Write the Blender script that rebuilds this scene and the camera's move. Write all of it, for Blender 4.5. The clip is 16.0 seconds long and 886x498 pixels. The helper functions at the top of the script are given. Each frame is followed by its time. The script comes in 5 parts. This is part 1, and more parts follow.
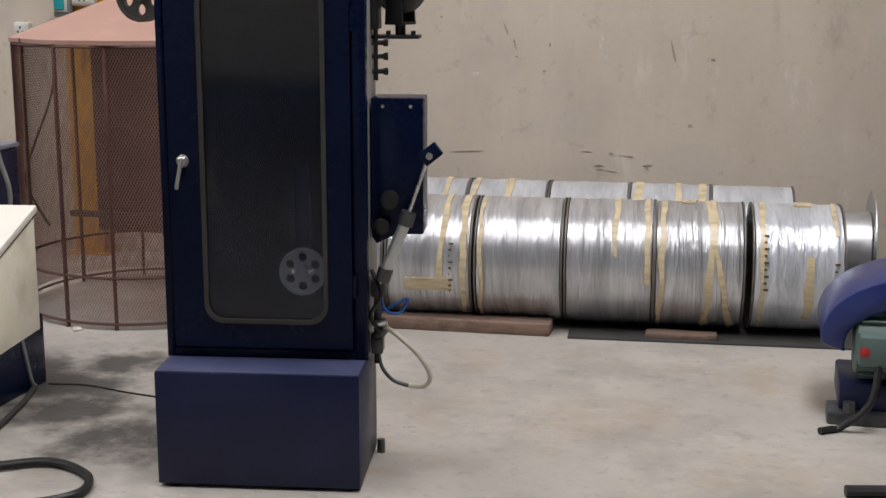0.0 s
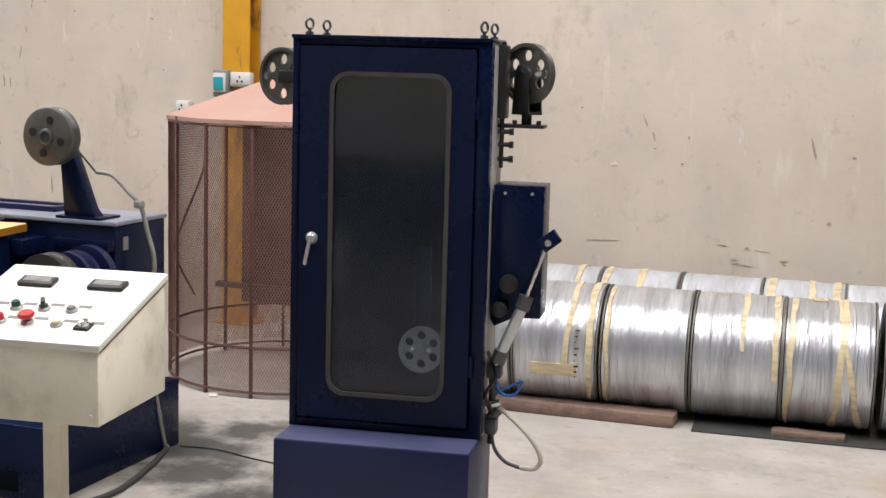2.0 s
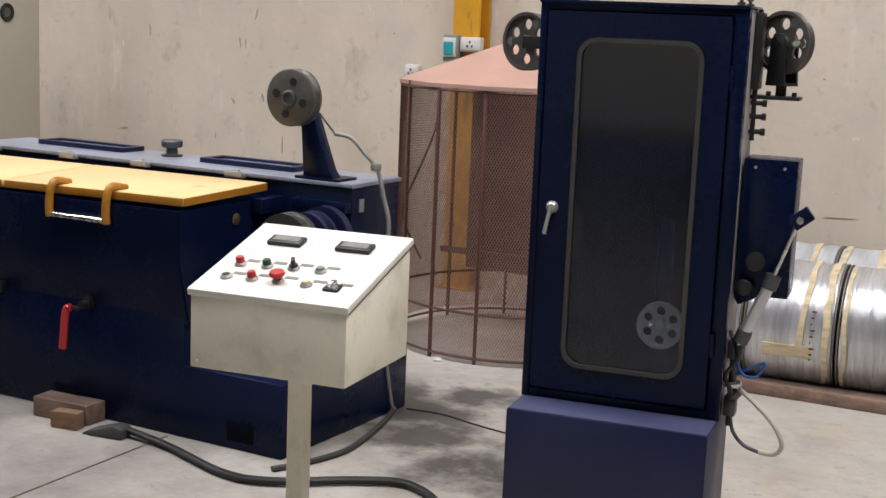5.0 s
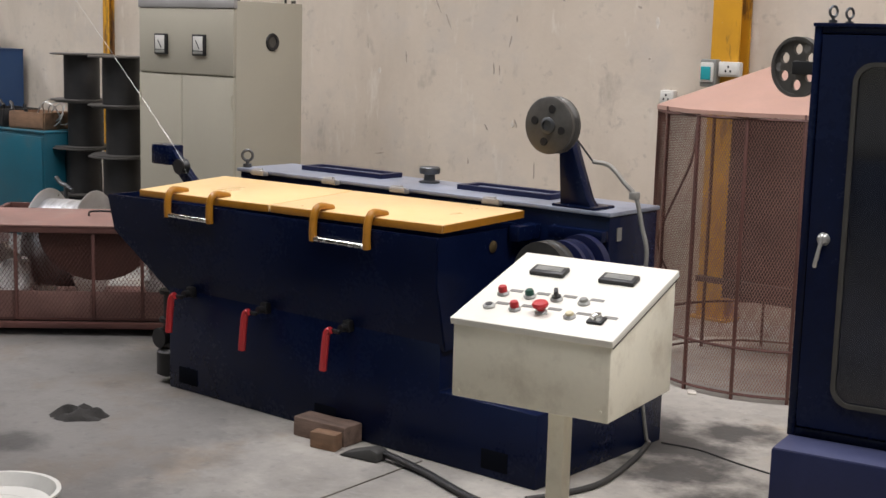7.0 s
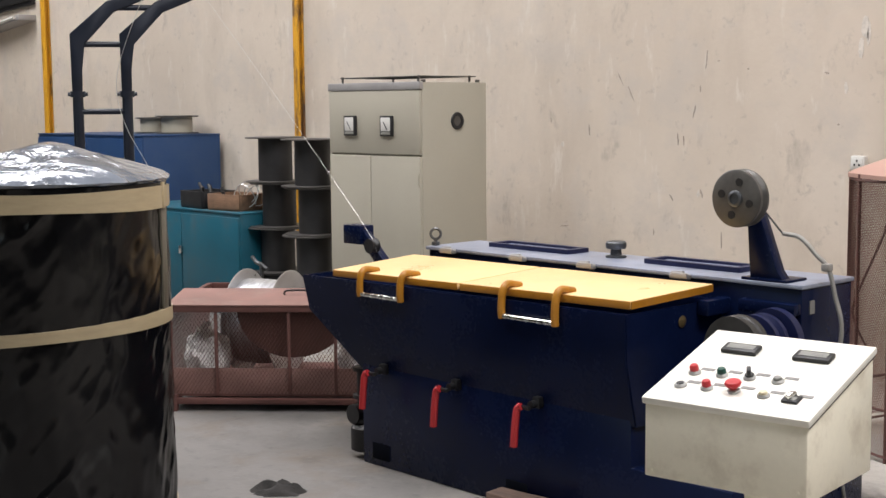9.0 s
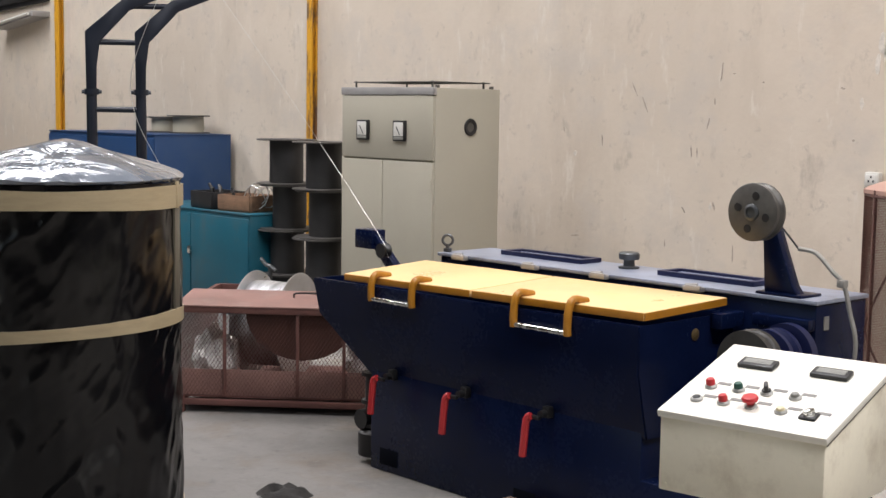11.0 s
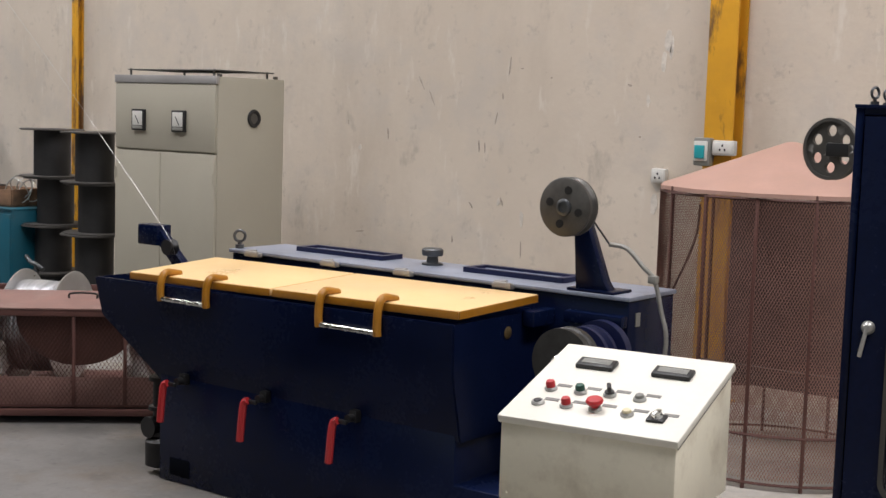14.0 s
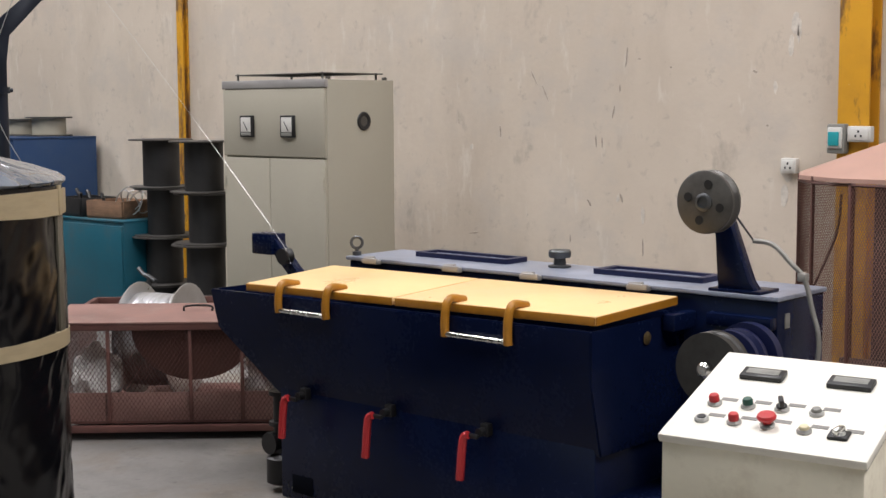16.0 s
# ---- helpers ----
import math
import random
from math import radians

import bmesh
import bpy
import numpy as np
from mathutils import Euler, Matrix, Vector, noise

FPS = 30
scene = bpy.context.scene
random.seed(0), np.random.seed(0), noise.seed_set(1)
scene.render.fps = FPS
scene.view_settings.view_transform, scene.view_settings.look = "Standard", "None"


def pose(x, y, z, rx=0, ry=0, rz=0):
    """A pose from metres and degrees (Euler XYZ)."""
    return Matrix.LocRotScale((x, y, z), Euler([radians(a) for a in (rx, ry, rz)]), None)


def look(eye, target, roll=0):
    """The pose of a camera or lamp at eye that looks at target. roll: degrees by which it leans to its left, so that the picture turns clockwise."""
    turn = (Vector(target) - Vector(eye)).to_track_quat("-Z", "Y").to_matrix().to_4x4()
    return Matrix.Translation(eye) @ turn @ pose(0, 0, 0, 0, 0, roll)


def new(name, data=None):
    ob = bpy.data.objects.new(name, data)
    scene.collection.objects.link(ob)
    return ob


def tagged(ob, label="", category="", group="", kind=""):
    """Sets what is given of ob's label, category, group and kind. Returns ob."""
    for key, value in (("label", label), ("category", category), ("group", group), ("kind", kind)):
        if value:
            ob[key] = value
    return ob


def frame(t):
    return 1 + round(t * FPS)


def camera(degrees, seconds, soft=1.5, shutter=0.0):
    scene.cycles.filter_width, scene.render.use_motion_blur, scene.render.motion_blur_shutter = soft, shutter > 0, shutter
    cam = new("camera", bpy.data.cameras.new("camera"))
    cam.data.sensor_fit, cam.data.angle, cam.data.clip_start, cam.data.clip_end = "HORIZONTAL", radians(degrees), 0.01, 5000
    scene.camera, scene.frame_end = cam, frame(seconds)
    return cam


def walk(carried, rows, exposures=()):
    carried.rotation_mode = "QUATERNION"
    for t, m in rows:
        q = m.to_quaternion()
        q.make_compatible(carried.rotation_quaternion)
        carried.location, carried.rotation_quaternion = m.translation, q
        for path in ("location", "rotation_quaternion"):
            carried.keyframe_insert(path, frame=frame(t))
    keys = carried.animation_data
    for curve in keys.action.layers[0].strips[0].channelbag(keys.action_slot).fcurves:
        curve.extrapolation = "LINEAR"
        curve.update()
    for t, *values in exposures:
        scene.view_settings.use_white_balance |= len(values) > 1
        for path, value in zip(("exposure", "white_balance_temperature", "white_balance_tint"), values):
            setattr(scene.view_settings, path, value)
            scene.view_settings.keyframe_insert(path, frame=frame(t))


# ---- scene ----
cam = camera(36.48, 16.0)
PATH = [
    (0, (-0.010, 0.677, 1.699), (-0.471, 2.582, 1.301), 0.07),
    (0.5, (0.042, 0.662, 1.724), (-0.468, 2.565, 1.380), 0.64),
    (1, (0.091, 0.633, 1.727), (-0.500, 2.519, 1.417), 1.41),
    (1.5, (0.147, 0.609, 1.718), (-0.527, 2.470, 1.432), 1.86),
    (2, (0.146, 0.606, 1.716), (-0.544, 2.463, 1.439), 1.55),
    (2.5, (0.131, 0.596, 1.720), (-0.645, 2.422, 1.468), 1.26),
    (3, (0.131, 0.601, 1.718), (-0.684, 2.411, 1.474), 1.94),
    (3.2, (0.129, 0.599, 1.715), (-0.697, 2.401, 1.453), 1.97),
    (5.3, (-0.042, 0.633, 1.707), (-1.038, 2.335, 1.372), 2.23),
    (5.5, (-0.065, 0.637, 1.712), (-1.096, 2.320, 1.388), 2.17),
    (6, (-0.078, 0.637, 1.717), (-1.222, 2.248, 1.407), 1.94),
    (6.5, (-0.073, 0.632, 1.717), (-1.267, 2.205, 1.399), 2.03),
    (7, (-0.088, 0.635, 1.716), (-1.344, 2.160, 1.404), 1.59),
    (7.5, (-0.095, 0.601, 1.730), (-1.442, 2.049, 1.429), 1.26),
    (8, (-0.091, 0.600, 1.734), (-1.509, 1.980, 1.442), 1.12),
    (8.5, (-0.072, 0.592, 1.741), (-1.519, 1.948, 1.480), 0.37),
    (9, (-0.061, 0.584, 1.761), (-1.525, 1.930, 1.547), -0.51),
    (9.2, (-0.058, 0.579, 1.767), (-1.536, 1.912, 1.577), -0.93),
    (11.3, (-0.116, 0.573, 1.760), (-1.573, 1.927, 1.546), 1.48),
    (11.5, (-0.128, 0.580, 1.765), (-1.558, 1.960, 1.539), 1.70),
    (12, (-0.209, 0.624, 1.748), (-1.551, 2.093, 1.542), 2.85),
    (12.5, (-0.340, 0.648, 1.716), (-1.607, 2.178, 1.485), 2.07),
    (13, (-0.420, 0.639, 1.717), (-1.638, 2.206, 1.469), 1.62),
    (13.5, (-0.444, 0.647, 1.717), (-1.668, 2.210, 1.472), 1.39),
    (14, (-0.432, 0.638, 1.727), (-1.637, 2.221, 1.525), 1.82),
    (14.5, (-0.436, 0.628, 1.721), (-1.642, 2.215, 1.548), 3.03),
    (15, (-0.462, 0.648, 1.717), (-1.698, 2.203, 1.491), 2.33),
    (15.5, (-0.542, 0.708, 1.700), (-1.813, 2.235, 1.467), 1.22),
    (16, (-0.698, 0.802, 1.712), (-2.020, 2.289, 1.507), -0.29),
]
walk(cam, [(t, look(eye, target, roll)) for t, eye, target, roll in PATH],
     [(0.0, -0.40), (0.5, -0.25), (1.0, 0.0), (1.5, 0.18), (3.0, 0.25), (5.3, -0.05), (7.0, -0.1), (9.0, 0.2), (11.4, 0.15), (12.5, -0.05), (13.5, -0.1), (14.5, -0.2), (15.2, -0.17), (16.0, -0.02)])

# ---- world, light ----
world = bpy.data.worlds.new("sky")
scene.world = world
world.use_nodes = True
wn = world.node_tree
sky = wn.nodes.new("ShaderNodeTexSky")
sky.sky_type = "NISHITA"
sky.sun_disc = False
sky.sun_elevation, sky.sun_rotation = radians(62), radians(150)
wn.links.new(sky.outputs[0], wn.nodes["Background"].inputs[0])
wn.nodes["Background"].inputs[1].default_value = 0.12


def area_lamp(name, m, w, h, power, color=(1.0, 0.965, 0.98)):
    lamp = bpy.data.lights.new(name, "AREA")
    lamp.shape, lamp.size, lamp.size_y, lamp.energy, lamp.color = "RECTANGLE", w, h, power, color
    ob = new(name, lamp)
    ob.matrix_world = m
    return ob


ROOF = 6.5
SKYLIGHTS = [(-15.5, 1.6), (-9.5, 1.6), (-4.2, 1.6), (0.6, 1.6)]
SKY_Y0, SKY_Y1 = 1.8, 6.4
SKY_POWER = [350, 365, 320, 430]
for (sx, sw), power in zip(SKYLIGHTS, SKY_POWER):
    area_lamp("skylight_lamp", pose(sx, (SKY_Y0 + SKY_Y1) / 2, ROOF + 0.02), sw, SKY_Y1 - SKY_Y0, power)
# Added weak fill from behind the camera, with no known source there.
area_lamp("rear_fill_lamp", pose(-6.0, -11.9, 2.4, -90, 0, 180), 9.0, 4.4, 25, (0.93, 0.97, 1.0))


# ---- materials ----
def mat(name, color, rough=0.5, metal=0.0, vary=0.12, scale=6.0, fine=60.0, bump=0.05, dirt=None, dirt_amount=0.0,
        dirt_scale=3.0, coat=0.0, per_object=0.0, stretch=(1, 1, 1), spec=0.5):
    m = bpy.data.materials.new(name)
    m.use_nodes = True
    nt = m.node_tree
    N, L = nt.nodes, nt.links
    b = N["Principled BSDF"]
    tc = N.new("ShaderNodeTexCoord")
    mp = N.new("ShaderNodeMapping")
    mp.inputs["Scale"].default_value = stretch
    L.new(tc.outputs["Object"], mp.inputs[0])
    n1, n2 = N.new("ShaderNodeTexNoise"), N.new("ShaderNodeTexNoise")
    n1.inputs["Scale"].default_value, n1.inputs["Detail"].default_value = scale, 6
    n2.inputs["Scale"].default_value, n2.inputs["Detail"].default_value = fine, 3
    for n in (n1, n2):
        L.new(mp.outputs[0], n.inputs["Vector"])
    mix = N.new("ShaderNodeMath")
    mix.operation = "MULTIPLY_ADD"
    mix.inputs[1].default_value = 0.35
    L.new(n2.outputs["Fac"], mix.inputs[0])
    L.new(n1.outputs["Fac"], mix.inputs[2])
    ramp = N.new("ShaderNodeMapRange")
    ramp.inputs["From Min"].default_value, ramp.inputs["From Max"].default_value = 0.4, 0.95
    ramp.inputs["To Min"].default_value, ramp.inputs["To Max"].default_value = 1 - vary, 1 + vary
    L.new(mix.outputs[0], ramp.inputs[0])
    tint = N.new("ShaderNodeVectorMath")
    tint.operation = "SCALE"
    tint.inputs[0].default_value = color
    L.new(ramp.outputs[0], tint.inputs["Scale"])
    out = tint.outputs[0]
    if per_object:
        info = N.new("ShaderNodeObjectInfo")
        r2 = N.new("ShaderNodeMapRange")
        r2.inputs["To Min"].default_value, r2.inputs["To Max"].default_value = 1 - per_object, 1 + per_object
        L.new(info.outputs["Random"], r2.inputs[0])
        t2 = N.new("ShaderNodeVectorMath")
        t2.operation = "SCALE"
        L.new(out, t2.inputs[0])
        L.new(r2.outputs[0], t2.inputs["Scale"])
        out = t2.outputs[0]
    if dirt:
        n3 = N.new("ShaderNodeTexNoise")
        n3.inputs["Scale"].default_value, n3.inputs["Detail"].default_value, n3.inputs["Roughness"].default_value = dirt_scale, 9, 0.68
        L.new(tc.outputs["Object"], n3.inputs["Vector"])
        r3 = N.new("ShaderNodeMapRange")
        r3.inputs["From Min"].default_value, r3.inputs["From Max"].default_value = 0.5, 0.78
        r3.inputs["To Max"].default_value = dirt_amount
        L.new(n3.outputs["Fac"], r3.inputs[0])
        mx = N.new("ShaderNodeMixRGB")
        mx.inputs["Color2"].default_value = (*dirt, 1)
        L.new(r3.outputs[0], mx.inputs["Fac"])
        L.new(out, mx.inputs["Color1"])
        out = mx.outputs[0]
    L.new(out, b.inputs["Base Color"])
    rr = N.new("ShaderNodeMapRange")
    rr.inputs["From Min"].default_value, rr.inputs["From Max"].default_value = 0.3, 0.9
    rr.inputs["To Min"].default_value, rr.inputs["To Max"].default_value = max(0.03, rough - 0.12), min(1, rough + 0.12)
    L.new(mix.outputs[0], rr.inputs[0])
    L.new(rr.outputs[0], b.inputs["Roughness"])
    b.inputs["Metallic"].default_value = metal
    b.inputs["Coat Weight"].default_value = coat
    b.inputs["Specular IOR Level"].default_value = spec
    if bump:
        bp = N.new("ShaderNodeBump")
        bp.inputs["Strength"].default_value, bp.inputs["Distance"].default_value = min(1, bump * 4), 0.004
        L.new(mix.outputs[0], bp.inputs["Height"])
        L.new(bp.outputs[0], b.inputs["Normal"])
    return m


def layered(name, base, layers, rough=0.85, bump=0.1, bump_scale=40.0, metal=0.0):
    """A plaster, concrete or sheet surface with several stain layers: (colour, scale, from, to, amount, stretch)."""
    m = bpy.data.materials.new(name)
    m.use_nodes = True
    nt = m.node_tree
    N, L = nt.nodes, nt.links
    b = N["Principled BSDF"]
    tc = N.new("ShaderNodeTexCoord")
    rgb = N.new("ShaderNodeRGB")
    rgb.outputs[0].default_value = (*base, 1)
    out = rgb.outputs[0]
    for i, (col, scale, lo, hi, amount, stretch) in enumerate(layers):
        mp = N.new("ShaderNodeMapping")
        mp.inputs["Scale"].default_value = stretch
        mp.inputs["Location"].default_value = (3.7 * i, 1.9 * i, 5.1 * i)
        L.new(tc.outputs["Object"], mp.inputs[0])
        n = N.new("ShaderNodeTexNoise")
        n.inputs["Scale"].default_value, n.inputs["Detail"].default_value, n.inputs["Roughness"].default_value = scale, 10, 0.65
        L.new(mp.outputs[0], n.inputs["Vector"])
        r = N.new("ShaderNodeMapRange")
        r.inputs["From Min"].default_value, r.inputs["From Max"].default_value, r.inputs["To Max"].default_value = lo, hi, amount
        L.new(n.outputs["Fac"], r.inputs[0])
        mx = N.new("ShaderNodeMixRGB")
        mx.inputs["Color2"].default_value = (*col, 1)
        L.new(r.outputs[0], mx.inputs["Fac"])
        L.new(out, mx.inputs["Color1"])
        out = mx.outputs[0]
    L.new(out, b.inputs["Base Color"])
    b.inputs["Roughness"].default_value = rough
    b.inputs["Metallic"].default_value = metal
    n = N.new("ShaderNodeTexNoise")
    n.inputs["Scale"].default_value, n.inputs["Detail"].default_value = bump_scale, 8
    L.new(tc.outputs["Object"], n.inputs["Vector"])
    bp = N.new("ShaderNodeBump")
    bp.inputs["Strength"].default_value, bp.inputs["Distance"].default_value = bump * 4, 0.006
    L.new(n.outputs["Fac"], bp.inputs["Height"])
    L.new(bp.outputs[0], b.inputs["Normal"])
    return m


ONE = (1, 1, 1)
PLASTER = layered("plaster", (0.53, 0.46, 0.375), [
    ((0.62, 0.55, 0.46), 0.45, 0.40, 0.66, 0.85, ONE),
    ((0.40, 0.34, 0.27), 1.1, 0.50, 0.72, 0.6, (1, 1, 0.4)),
    ((0.47, 0.43, 0.38), 2.6, 0.50, 0.66, 0.5, ONE),
    ((0.30, 0.265, 0.22), 4.2, 0.60, 0.74, 0.6, (1, 1, 0.55)),
    ((0.66, 0.62, 0.55), 5.5, 0.60, 0.70, 0.5, (1.5, 1, 0.4)),
    ((0.36, 0.32, 0.27), 11.0, 0.60, 0.70, 0.5, ONE),
    ((0.20, 0.175, 0.15), 19.0, 0.69, 0.74, 0.6, (1, 1, 0.5))], 0.9, 0.10, 18)
# For walls out of view, kept dark so that glossy paint reflects little.
DARK_WALL = mat("dark unseen wall", (0.10, 0.10, 0.10), 0.7, vary=0.2, scale=1.5, bump=0.05)
CONCRETE = layered("concrete", (0.40, 0.375, 0.335), [
    ((0.50, 0.47, 0.42), 0.7, 0.42, 0.66, 0.8, ONE),
    ((0.26, 0.24, 0.21), 1.1, 0.50, 0.68, 0.75, ONE),
    ((0.33, 0.31, 0.28), 3.6, 0.50, 0.62, 0.5, ONE),
    ((0.36, 0.27, 0.18), 1.7, 0.52, 0.68, 0.6, ONE),
    ((0.17, 0.16, 0.15), 2.7, 0.60, 0.74, 0.55, ONE),
    ((0.55, 0.53, 0.49), 6.0, 0.60, 0.72, 0.5, (1, 2.2, 1)),
    ((0.08, 0.08, 0.08), 8.0, 0.67, 0.74, 0.55, ONE),
    ((0.24, 0.23, 0.22), 17.0, 0.57, 0.68, 0.5, ONE),
    ((0.52, 0.51, 0.49), 26.0, 0.61, 0.70, 0.45, ONE)], 0.6, 0.09, 30)


def floor_patches(m, spots):
    """Darkens the floor round the places (x, y, radius), as oil or as greyer cement with dim light painted in, broken
    up at the edges: colour, spots, hardness, amount.
    """
    N, L = m.node_tree.nodes, m.node_tree.links
    b = N["Principled BSDF"]
    geo = N.new("ShaderNodeNewGeometry")
    for col, places, scale, lo, hi, amount, blend in spots:
        out = b.inputs["Base Color"].links[0].from_socket
        n = N.new("ShaderNodeTexNoise")
        n.inputs["Scale"].default_value, n.inputs["Detail"].default_value, n.inputs["Roughness"].default_value = scale, 8, 0.65
        L.new(geo.outputs["Position"], n.inputs["Vector"])
        best = None
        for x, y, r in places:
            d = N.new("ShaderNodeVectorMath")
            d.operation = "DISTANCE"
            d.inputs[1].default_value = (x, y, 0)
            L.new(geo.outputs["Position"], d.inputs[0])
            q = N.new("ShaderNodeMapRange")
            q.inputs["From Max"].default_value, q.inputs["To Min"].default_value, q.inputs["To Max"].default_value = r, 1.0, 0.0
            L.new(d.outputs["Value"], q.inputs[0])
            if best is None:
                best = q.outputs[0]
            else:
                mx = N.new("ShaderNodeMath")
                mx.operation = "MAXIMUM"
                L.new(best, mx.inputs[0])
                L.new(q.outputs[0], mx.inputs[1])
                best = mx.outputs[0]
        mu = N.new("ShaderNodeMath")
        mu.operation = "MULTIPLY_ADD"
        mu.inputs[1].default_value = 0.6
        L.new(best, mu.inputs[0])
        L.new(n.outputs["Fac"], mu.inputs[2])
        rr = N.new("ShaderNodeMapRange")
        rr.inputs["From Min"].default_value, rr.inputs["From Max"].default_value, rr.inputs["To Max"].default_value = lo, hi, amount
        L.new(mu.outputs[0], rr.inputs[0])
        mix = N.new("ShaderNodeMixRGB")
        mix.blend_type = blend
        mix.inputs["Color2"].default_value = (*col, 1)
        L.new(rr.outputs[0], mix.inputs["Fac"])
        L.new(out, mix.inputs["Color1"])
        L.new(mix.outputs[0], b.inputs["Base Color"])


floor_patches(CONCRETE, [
    # Greyer cement whose tone also paints in the dimmer light on the left.
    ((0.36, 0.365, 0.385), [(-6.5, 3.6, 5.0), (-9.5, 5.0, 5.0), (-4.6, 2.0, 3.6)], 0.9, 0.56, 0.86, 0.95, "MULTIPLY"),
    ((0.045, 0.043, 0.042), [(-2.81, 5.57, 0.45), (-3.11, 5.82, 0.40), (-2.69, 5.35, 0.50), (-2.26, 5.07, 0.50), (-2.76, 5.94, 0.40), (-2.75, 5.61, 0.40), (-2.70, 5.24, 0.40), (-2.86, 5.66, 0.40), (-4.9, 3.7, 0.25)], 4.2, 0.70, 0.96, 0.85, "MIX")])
NAVY = mat("navy paint", (0.0034, 0.0076, 0.031), 0.24, vary=0.3, scale=2.0, bump=0.004, dirt=(0.008, 0.012, 0.040), dirt_amount=0.45, spec=0.13)
# Paler blue carries thin dust and the sky's reflection, painted in.
NAVY_TOP = mat("dusty navy plate with painted sky sheen", (0.045, 0.052, 0.115), 0.5, vary=0.2, scale=3, bump=0.01, dirt=(0.08, 0.085, 0.14), dirt_amount=0.5)
NAVY_DUSTY = mat("dusty navy paint", (0.006, 0.0095, 0.045), 0.40, vary=0.2, scale=3, bump=0.012, dirt=(0.022, 0.028, 0.075), dirt_amount=0.4, spec=0.35)
# Base lightened towards blue to paint the glare on the plate.
STEEL_TOP = mat("dusty steel plate with painted glare", (0.30, 0.33, 0.41), 0.34, 0.3, vary=0.25, scale=4, bump=0.02, dirt=(0.06, 0.06, 0.07), dirt_amount=0.6)
# Lid yellow, paled so that it carries the glare on top.
YELLOW_LID = mat("yellow lid paint", (0.82, 0.57, 0.28), 0.32, vary=0.06, scale=3, bump=0.006, dirt=(0.66, 0.42, 0.15), dirt_amount=0.35)
ORANGE = mat("orange handle paint and lid edge shade", (0.38, 0.16, 0.010), 0.4, vary=0.25, scale=14, bump=0.03, dirt=(0.22, 0.11, 0.03), dirt_amount=0.6, dirt_scale=14)
YELLOW_COL = layered("column paint", (0.66, 0.33, 0.015), [
    ((0.50, 0.25, 0.02), 3.0, 0.45, 0.7, 0.6, ONE),
    ((0.10, 0.05, 0.025), 5.0, 0.565, 0.66, 0.85, (1.6, 1.6, 0.5)),
    ((0.62, 0.52, 0.36), 9.0, 0.68, 0.74, 0.6, ONE)], 0.55, 0.05, 30)
YELLOW_RUST = layered("rust-chipped column paint", (0.66, 0.33, 0.015), [
    ((0.50, 0.25, 0.02), 3.0, 0.45, 0.7, 0.6, ONE),
    ((0.16, 0.075, 0.035), 3.4, 0.50, 0.60, 0.9, (2.5, 2.5, 0.7)),
    ((0.07, 0.05, 0.045), 7.0, 0.56, 0.64, 0.8, (1.5, 1.5, 0.6)),
    ((0.62, 0.52, 0.36), 9.0, 0.68, 0.74, 0.6, ONE)], 0.6, 0.08, 30)
CREAM = mat("cream enamel", (0.82, 0.775, 0.63), 0.4, vary=0.06, scale=3, bump=0.012, dirt=(0.34, 0.26, 0.16), dirt_amount=0.65, dirt_scale=4.5)
CREAM_TOP = mat("pale enamel", (0.76, 0.74, 0.66), 0.38, vary=0.05, scale=3, bump=0.012, dirt=(0.5, 0.45, 0.36), dirt_amount=0.25)
GREYGREEN = mat("grey green enamel", (0.375, 0.352, 0.285), 0.62, vary=0.04, scale=2, bump=0.015, dirt=(0.31, 0.29, 0.22), dirt_amount=0.2, spec=0.25)
BLACK = mat("black plastic", (0.010, 0.010, 0.011), 0.45, vary=0.2, bump=0.02)
RUBBER = mat("grey rubber", (0.042, 0.041, 0.039), 0.6, vary=0.2, bump=0.03)
DARKSTEEL = mat("dark steel", (0.10, 0.105, 0.11), 0.4, 0.75, vary=0.3, scale=14, bump=0.03, dirt=(0.06, 0.055, 0.05), dirt_amount=0.5)
GREYWHEEL = mat("worn grey iron", (0.095, 0.09, 0.082), 0.42, 0.4, vary=0.25, scale=18, bump=0.03, dirt=(0.05, 0.05, 0.05), dirt_amount=0.5, dirt_scale=9)
GASKET = mat("worn rubber seal", (0.045, 0.043, 0.038), 0.55, vary=0.35, scale=12, bump=0.03)
CAGE_DARK = mat("dark red-brown sheet", (0.075, 0.042, 0.036), 0.6, vary=0.3, scale=5, bump=0.03, dirt=(0.12, 0.085, 0.07), dirt_amount=0.5)
# Near-black that paints unlit places: the cabinet's inside and the lifting slots.
INNER = mat("matt unlit black", (0.004, 0.005, 0.009), 0.8, vary=0.2, bump=0.0, spec=0.05)
# Darker than the pulleys' iron: the shade on the capstan is painted in.
IRON_SHADED = mat("worn iron with painted shade", (0.04, 0.039, 0.037), 0.4, 0.4, vary=0.3, scale=20, bump=0.03)
ARCH = mat("blackish blue paint", (0.006, 0.010, 0.020), 0.35, vary=0.25, scale=5, bump=0.01)
FLANGE = mat("dusty steel flange", (0.17, 0.155, 0.135), 0.5, 0.5, vary=0.3, scale=14, bump=0.03, dirt=(0.07, 0.055, 0.04), dirt_amount=0.5)
CONDUIT = mat("dusty conduit", (0.28, 0.272, 0.25), 0.5, 0.2, vary=0.2, scale=20, bump=0.03)
BRASS = mat("dull brass", (0.10, 0.07, 0.03), 0.5, 0.5, vary=0.4, scale=40, bump=0.05)
GALV = mat("galvanised sheet", (0.36, 0.35, 0.34), 0.5, 0.4, vary=0.12, scale=6, bump=0.02)
